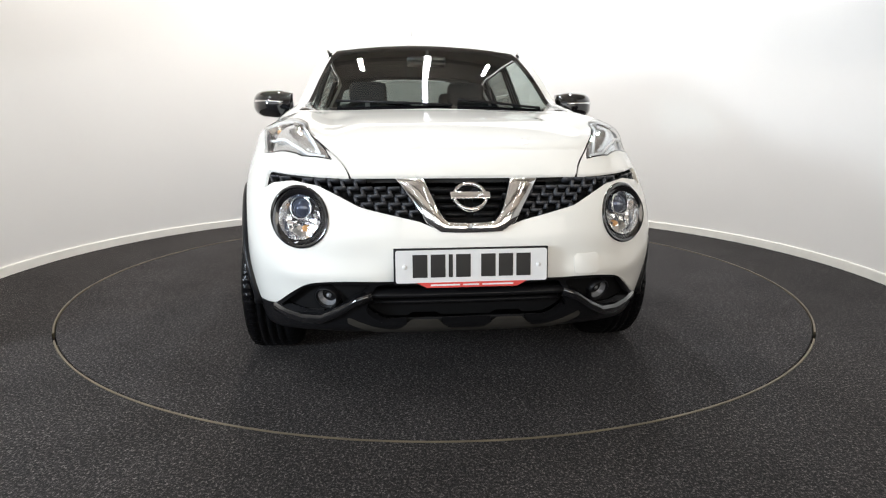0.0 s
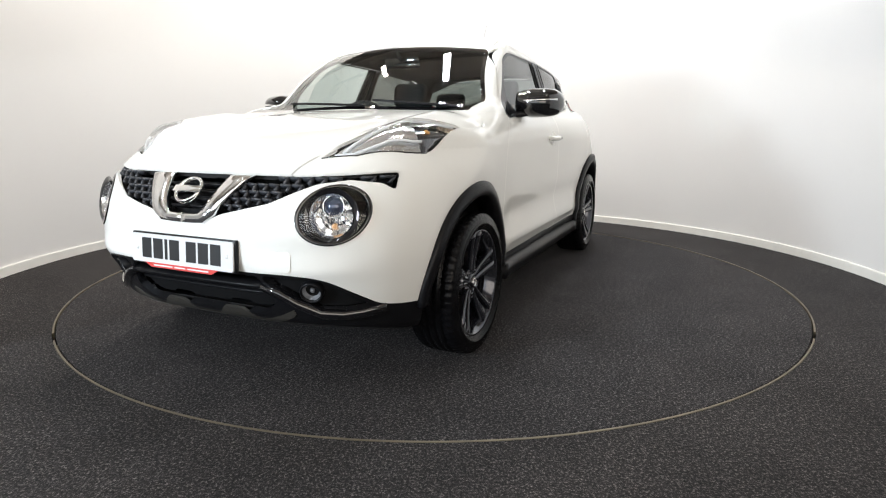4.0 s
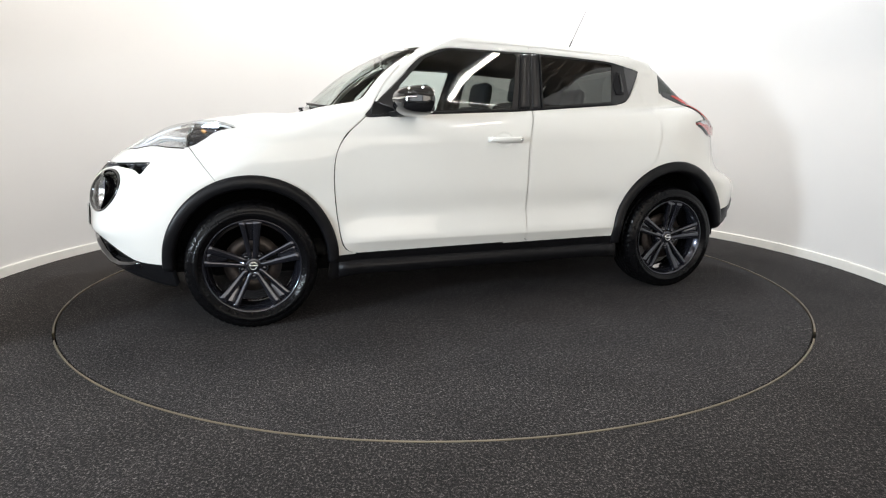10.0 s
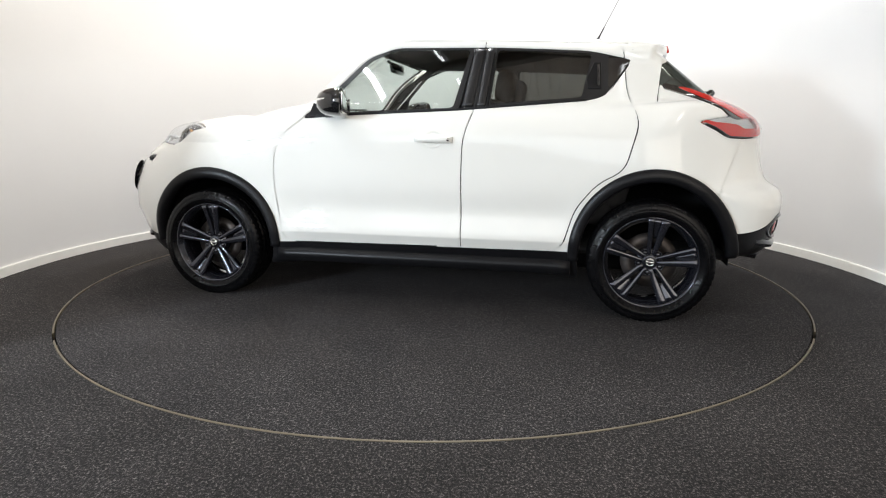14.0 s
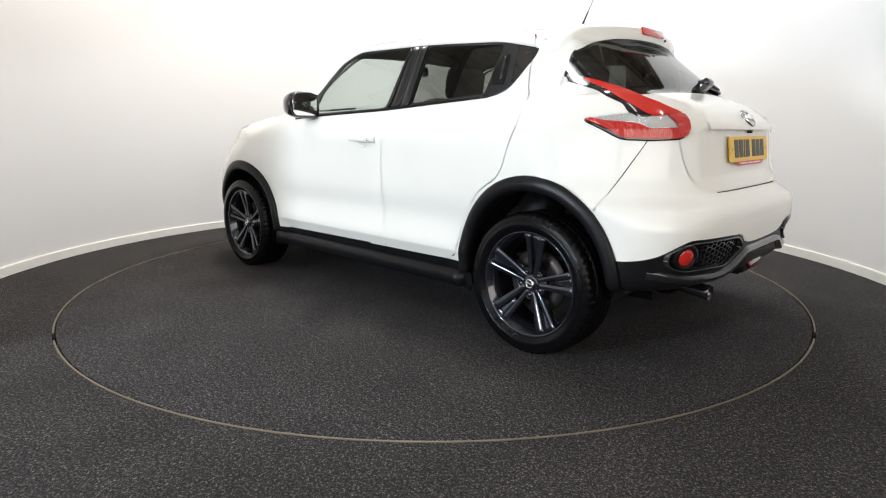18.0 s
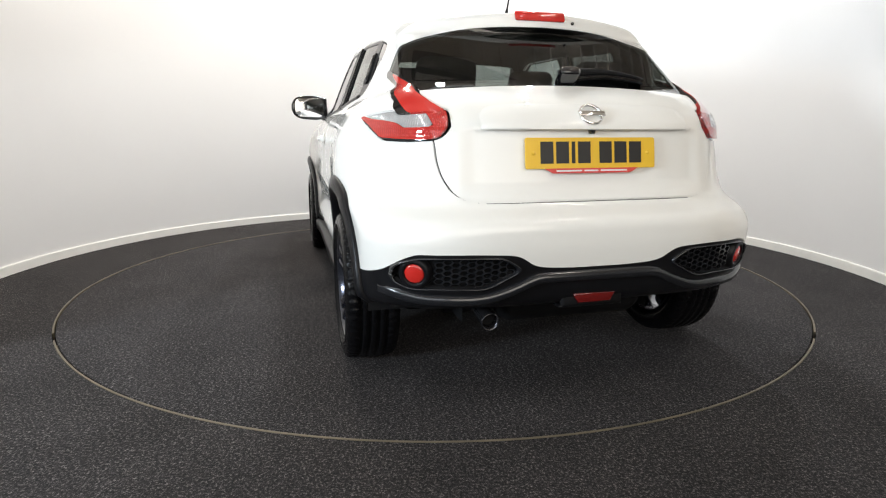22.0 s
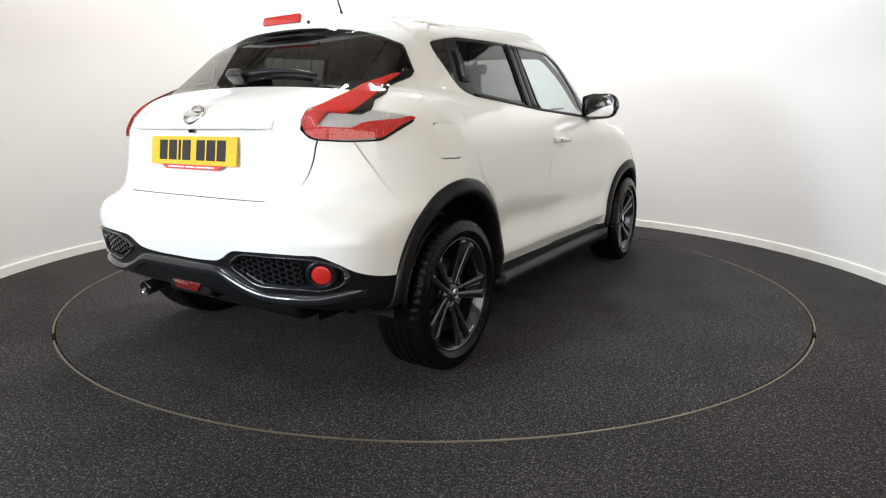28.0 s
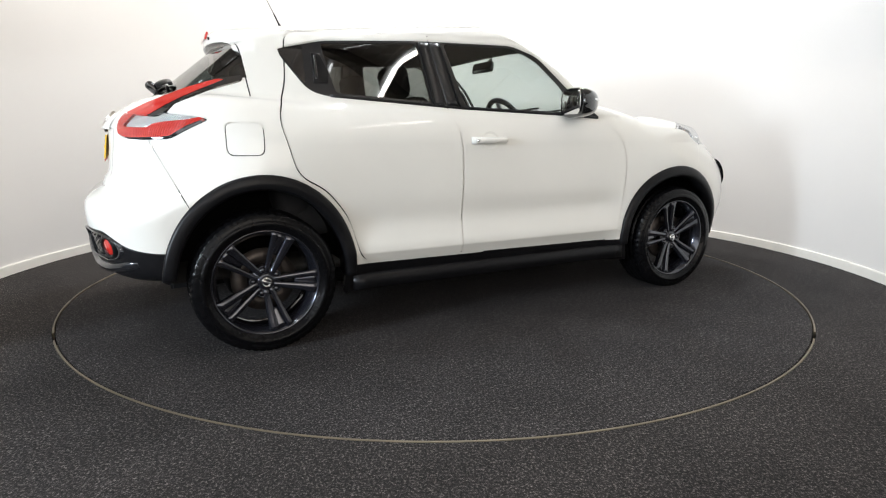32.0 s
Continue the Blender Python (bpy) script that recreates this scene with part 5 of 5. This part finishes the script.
# ---- mirrors, handles, aerial, front wipers ----
def door_mirror(s):
    P = []
    for i in range(17):
        t = i / 16
        y = 0.785 + 0.236 * t
        g = (0.80 + 0.20 * min(1, t / 0.3)) * (1 - (max(0, t - 0.45) / 0.56) ** 4) ** 0.5
        up = 0.083 * g * (1 - 0.10 * t)
        deep = 0.165 * g * (0.80 + 0.30 * t) * (1 - 0.50 * t ** 3)
        row = []
        for k in range(24):
            a = 2 * math.pi * k / 24
            c, q = math.cos(a), math.sin(a)
            xx = 0.415 + (deep * max(c, 0) ** 0.8 if c > 0 else 0.014 * c)
            row.append((xx - 0.035 * t, y, 1.136 + up * math.copysign(abs(q) ** 0.75, q) + 0.004 * t))
        P.append(row)
    V, F = grid_mesh(P, wrap_v=True)
    bm = bm_of(V, F + [tuple(range(24))[::-1], tuple(range(len(V) - 24, len(V)))])
    root = part("door_mirror", mirrored(bm, s), GLOSS_BLACK, car, "gloss black door mirror with indicator strip")
    stalk = bm_of(*sweep([(0.58, 0.725, 1.068), (0.54, 0.765, 1.070), (0.49, 0.82, 1.078), (0.47, 0.87, 1.090)], rounded(0.06, 0.030, 0.012)))
    part("mirror_foot", mirrored(stalk, s), BLACK_PLASTIC, root)
    part("mirror_base", mirrored(slab([(-0.075, -0.02), (0.085, -0.012), (0.06, 0.015), (-0.05, 0.06)], 0.012, Matrix.Translation((0.575, side_y(0.575, 1.09), 1.083)) @ pose(0, 0, 0, 90, 0, 180) @ pose(0, 0, 0, -14), 0.004), s), BLACK_PLASTIC, root)
    P = []
    for i in range(11):
        t = i / 10
        y = 0.83 + 0.172 * t
        v = (y - 0.785) / 0.236
        x = 0.415 + 0.165 * (0.80 + 0.30 * v) * (1 - 0.50 * v ** 3) * (0.80 + 0.20 * min(1, v / 0.3)) * (1 - (max(0, v - 0.45) / 0.56) ** 4) ** 0.5 - 0.035 * v
        z = 1.146 + 0.008 * t
        P.append([(x + v, y, z + e) for e, v in ((-0.007, -0.02), (-0.006, 0.001), (0.005, 0.001), (0.006, -0.02))])
    V, F = grid_mesh(P, wrap_v=True)
    part("indicator_strip", mirrored(bm_of(V, F + [(0, 1, 2, 3), tuple(range(len(V) - 4, len(V)))]), s), CHROME, root, "bright indicator strip")
    part("mirror_glass", mirrored(slab(rounded(0.190, 0.124, 0.034, 6), 0.003, pose(0.379, 0.902, 1.138, 90, 0, -90) @ pose(0, 0, 0, 0, 9), 0.001), s), MIRROR, root, "mirror glass")


def door_handle(s):
    x0, z0 = -0.100, 0.940
    y = side_y(x0, z0)
    P = []
    for i in range(21):
        t = i / 20
        x = x0 + 0.105 - 0.21 * t
        b = math.sin(math.pi * t) ** 0.35
        P.append([(x, side_y(x, z0) + 0.004 + 0.034 * b * (0.75 + 0.25 * math.cos(a)) + 0.008 * math.cos(a), z0 + (0.013 + 0.004 * t) * math.sin(a)) for a in np.linspace(0, 2 * math.pi, 13)[:-1]])
    V, F = grid_mesh(P, wrap_v=True)
    root = part("door_handle", mirrored(bm_of(V, F + [tuple(range(12))[::-1], tuple(range(len(V) - 12, len(V)))]), s), PAINT, car, "white door handle over a hollow")
    m = facing((x0, y, z0))
    cup = lathe([(0.048, 0.0012), (0.044, 0.0006), (0.030, -0.006), (0, -0.009)], 40, Matrix.Translation((x0 + 0.005, y + 0.001, z0)) @ m.to_3x3().to_4x4() @ Matrix.Diagonal((1.15, 0.95, 1, 1)))
    part("handle_cup", mirrored(cup, s), PAINT, root)
    part("lock_barrel", mirrored(lathe([(0.007, -0.004), (0.007, 0.002), (0, 0.003)], 20, Matrix.Translation((x0 - 0.085, side_y(x0 - 0.085, z0) + 0.037, z0)) @ m.to_3x3().to_4x4()), s), CHROME, root)
    # the hidden handle of the rear door, beside the glass
    hx, hz = -0.945, 1.275
    q = facing((hx, side_y(hx, hz), hz))
    hid = part("rear_door_handle", mirrored(slab([(-0.045, -0.075), (0.020, -0.075), (0.022, 0.072), (-0.018, 0.072), (-0.055, -0.02)], 0.006, q, 0.003), s), BLACK_PLASTIC, car, "black upright handle hidden by the rear window")
    part("grip", mirrored(box(0.014, 0.120, 0.012, q @ pose(0.006, 0, 0.008), 0.004), s), GLOSS_BLACK, hid)


for s in (1, -1):
    door_mirror(s)
    door_handle(s)
    # pillar strips and the belt line
    strip = [(x, side_y(x, 1.082 - 0.0) + 0.003, float(np.interp(x, [-0.92, -0.21, 0.40, 0.66], [1.150, 1.100, 1.077, 1.062]))) for x in np.linspace(0.64, -0.90, 34)]
    strip = [(x, side_y(x, z) + 0.002, z) for x, y, z in strip]
    part("belt_strip", mirrored(bm_of(*sweep(strip, rounded(0.008, 0.014, 0.003))), s), BLACK_PLASTIC, car, "black belt-line strip")
    for x0, x1 in ((-0.222, -0.285), (-0.372, -0.405)):
        line = [(x0 + (x1 - x0) * t, side_y(x0 + (x1 - x0) * t, 1.105 + 0.325 * t) + 0.001, 1.105 + 0.325 * t) for t in np.linspace(0, 1, 10)]
        part("window_channel", mirrored(bm_of(*sweep(line, rounded(0.006, 0.012, 0.002), (0, 1, 0))), s), BLACK_PLASTIC, car)
    # rounded covers of the door pillar, one on each door
    for x0, x1, half in ((-0.262, -0.313, 0.033), (-0.338, -0.374, 0.027)):
        P = []
        for t in np.linspace(0, 1, 12):
            x, z = x0 + (x1 - x0) * t, 1.112 + 0.318 * t
            P.append([(x + e * half, side_y(x + e * half, z) + v, z) for e, v in ((-1, -0.004), (-1, 0.0), (-0.75, 0.0035), (-0.35, 0.0062), (0, 0.007), (0.35, 0.0062), (0.75, 0.0035), (1, 0.0), (1, -0.004))])
        V, F = grid_mesh(P, wrap_v=True)
        part("pillar_cover", mirrored(bm_of(V, F + [tuple(range(9)), tuple(range(len(V) - 9, len(V)))]), s), SATIN_BLACK, car, "satin black pillar cover")
    # roof ditch line
    line = [(x, 0.552 - 0.03 * max(x, 0), top_z(x, 0.552 - 0.03 * max(x, 0)) - 0.001) for x in np.linspace(0.22, -1.10, 40)]
    part("roof_strip", mirrored(bm_of(*sweep(line, rounded(0.008, 0.006, 0.002))), s), PAINT, car)

az = top_z(-0.945, 0)
aer = part("aerial", lathe([(0.020, -0.004), (0.016, 0.012), (0.008, 0.030), (0.0045, 0.05), (0.004, 0.10)], 24, pose(-0.945, 0, az, 0, -26)), BLACK_PLASTIC, car, "thin black roof aerial")
part("rod", lathe([(0.0022, 0.09), (0.0016, 0.335), (0, 0.34)], 10, pose(-0.945, 0, az, 0, -26)), BLACK_PLASTIC, aer)


def screen_wiper(y0, y1):
    P = []
    for t in np.linspace(0, 1, 17):
        y = y0 + (y1 - y0) * t
        z = 1.118 - 0.02 * y * y + 0.030 * t
        x = solve(lambda v: form(v, y, z), 1.4, 0.3)
        P.append([(x + v, y, z + e) for e, v in ((-0.006, 0.002), (-0.006, 0.022), (0.006, 0.022), (0.006, 0.002))])
    V, F = grid_mesh(P, wrap_v=True)
    part("screen_wiper", bm_of(V, F + [(0, 1, 2, 3), tuple(range(len(V) - 4, len(V)))]), BLACK_PLASTIC, car, "black windscreen wiper")


screen_wiper(0.08, -0.52)
screen_wiper(0.58, 0.12)


# ---- the interior ----
part("dashboard", bm_of(*sweep([(0.60, y, 0.98 - 0.03 * y * y) for y in np.linspace(-0.66, 0.66, 9)], [(-0.22, -0.10), (0.14, -0.30), (0.20, -0.06), (0.14, 0.03), (0.02, 0.085), (-0.26, 0.075)])), TRIM, car, "dark dashboard")
part("cabin_floor", box(2.6, 1.40, 0.04, pose(-0.35, 0, 0.34)), TRIM, car, "dark cabin floor")
part("parcel_shelf", box(0.40, 1.10, 0.03, pose(-1.38, 0, 1.04), 0.01), TRIM, car, "dark parcel shelf")
m = pose(0.33, -0.36, 1.005, 0, 62, 0)
sw = part("steering_wheel", lathe([(0.185 + 0.016 * math.cos(a), 0.016 * math.sin(a)) for a in np.linspace(0, 2 * math.pi, 11)[:-1]], 48, m, closed=True), TRIM, car, "black steering wheel")
part("steering_boss", box(0.11, 0.13, 0.05, m, 0.02), TRIM, sw)
for a in (0, 90, 180):
    part("wheel_spoke", box(0.03, 0.15, 0.016, m @ pose(0, 0, 0, 0, 0, a) @ pose(0, 0.10, 0), 0.006), SATIN, sw)


def seat(x, y, bench=False):
    w = 0.50 if not bench else 1.22
    root = part("seat_cushion", box(0.50, w, 0.16, pose(x, y, 0.56, 0, -6), 0.05, 3), SEAT, car, "dark cloth car seat")
    part("seat_back", box(0.16, w, 0.62, pose(x - 0.30, y, 0.86, 0, -14), 0.06, 3), SEAT, root)
    for hy in ((0,) if not bench else (-0.38, 0.38)):
        part("headrest", box(0.10, 0.27, 0.18, pose(x - 0.41, y + hy, 1.245 if not bench else 1.215, 0, -10), 0.045, 3), SEAT, root)
        for e in (-0.06, 0.06):
            part("headrest_post", lathe([(0.006, 0), (0.006, 0.12)], 10, pose(x - 0.395, y + hy + e, 1.10)), STEEL, root)


seat(-0.02, 0.36)
seat(-0.02, -0.36)
seat(-0.82, 0.0, True)
mz = 1.395
rv = part("rear_view_mirror", box(0.035, 0.24, 0.068, pose(0.36, 0, mz, 0, 10), 0.016, 3), GLOSS_BLACK, car, "black rear-view mirror")
part("mirror_stem", box(0.07, 0.02, 0.02, pose(0.40, 0, mz + 0.035, 0, -40), 0.006), TRIM, rv)


# ---- what moves ----
CAR_ON_TABLE = pose(-0.062, -0.093, 0, 0, 0, 0.42)


def motions():
    """The turntable and the car turn clockwise together at a steady pace."""
    table_rows, car_rows = [], []
    for i in range(33):
        turn = pose(0, 0, 0, 0, 0, -84.48 - 7.8207 * i + 0.00086 * i * i)
        table_rows.append((float(i), turn))
        car_rows.append((float(i), turn @ CAR_ON_TABLE))
    walk(turntable, table_rows)
    walk(car, car_rows)


motions()
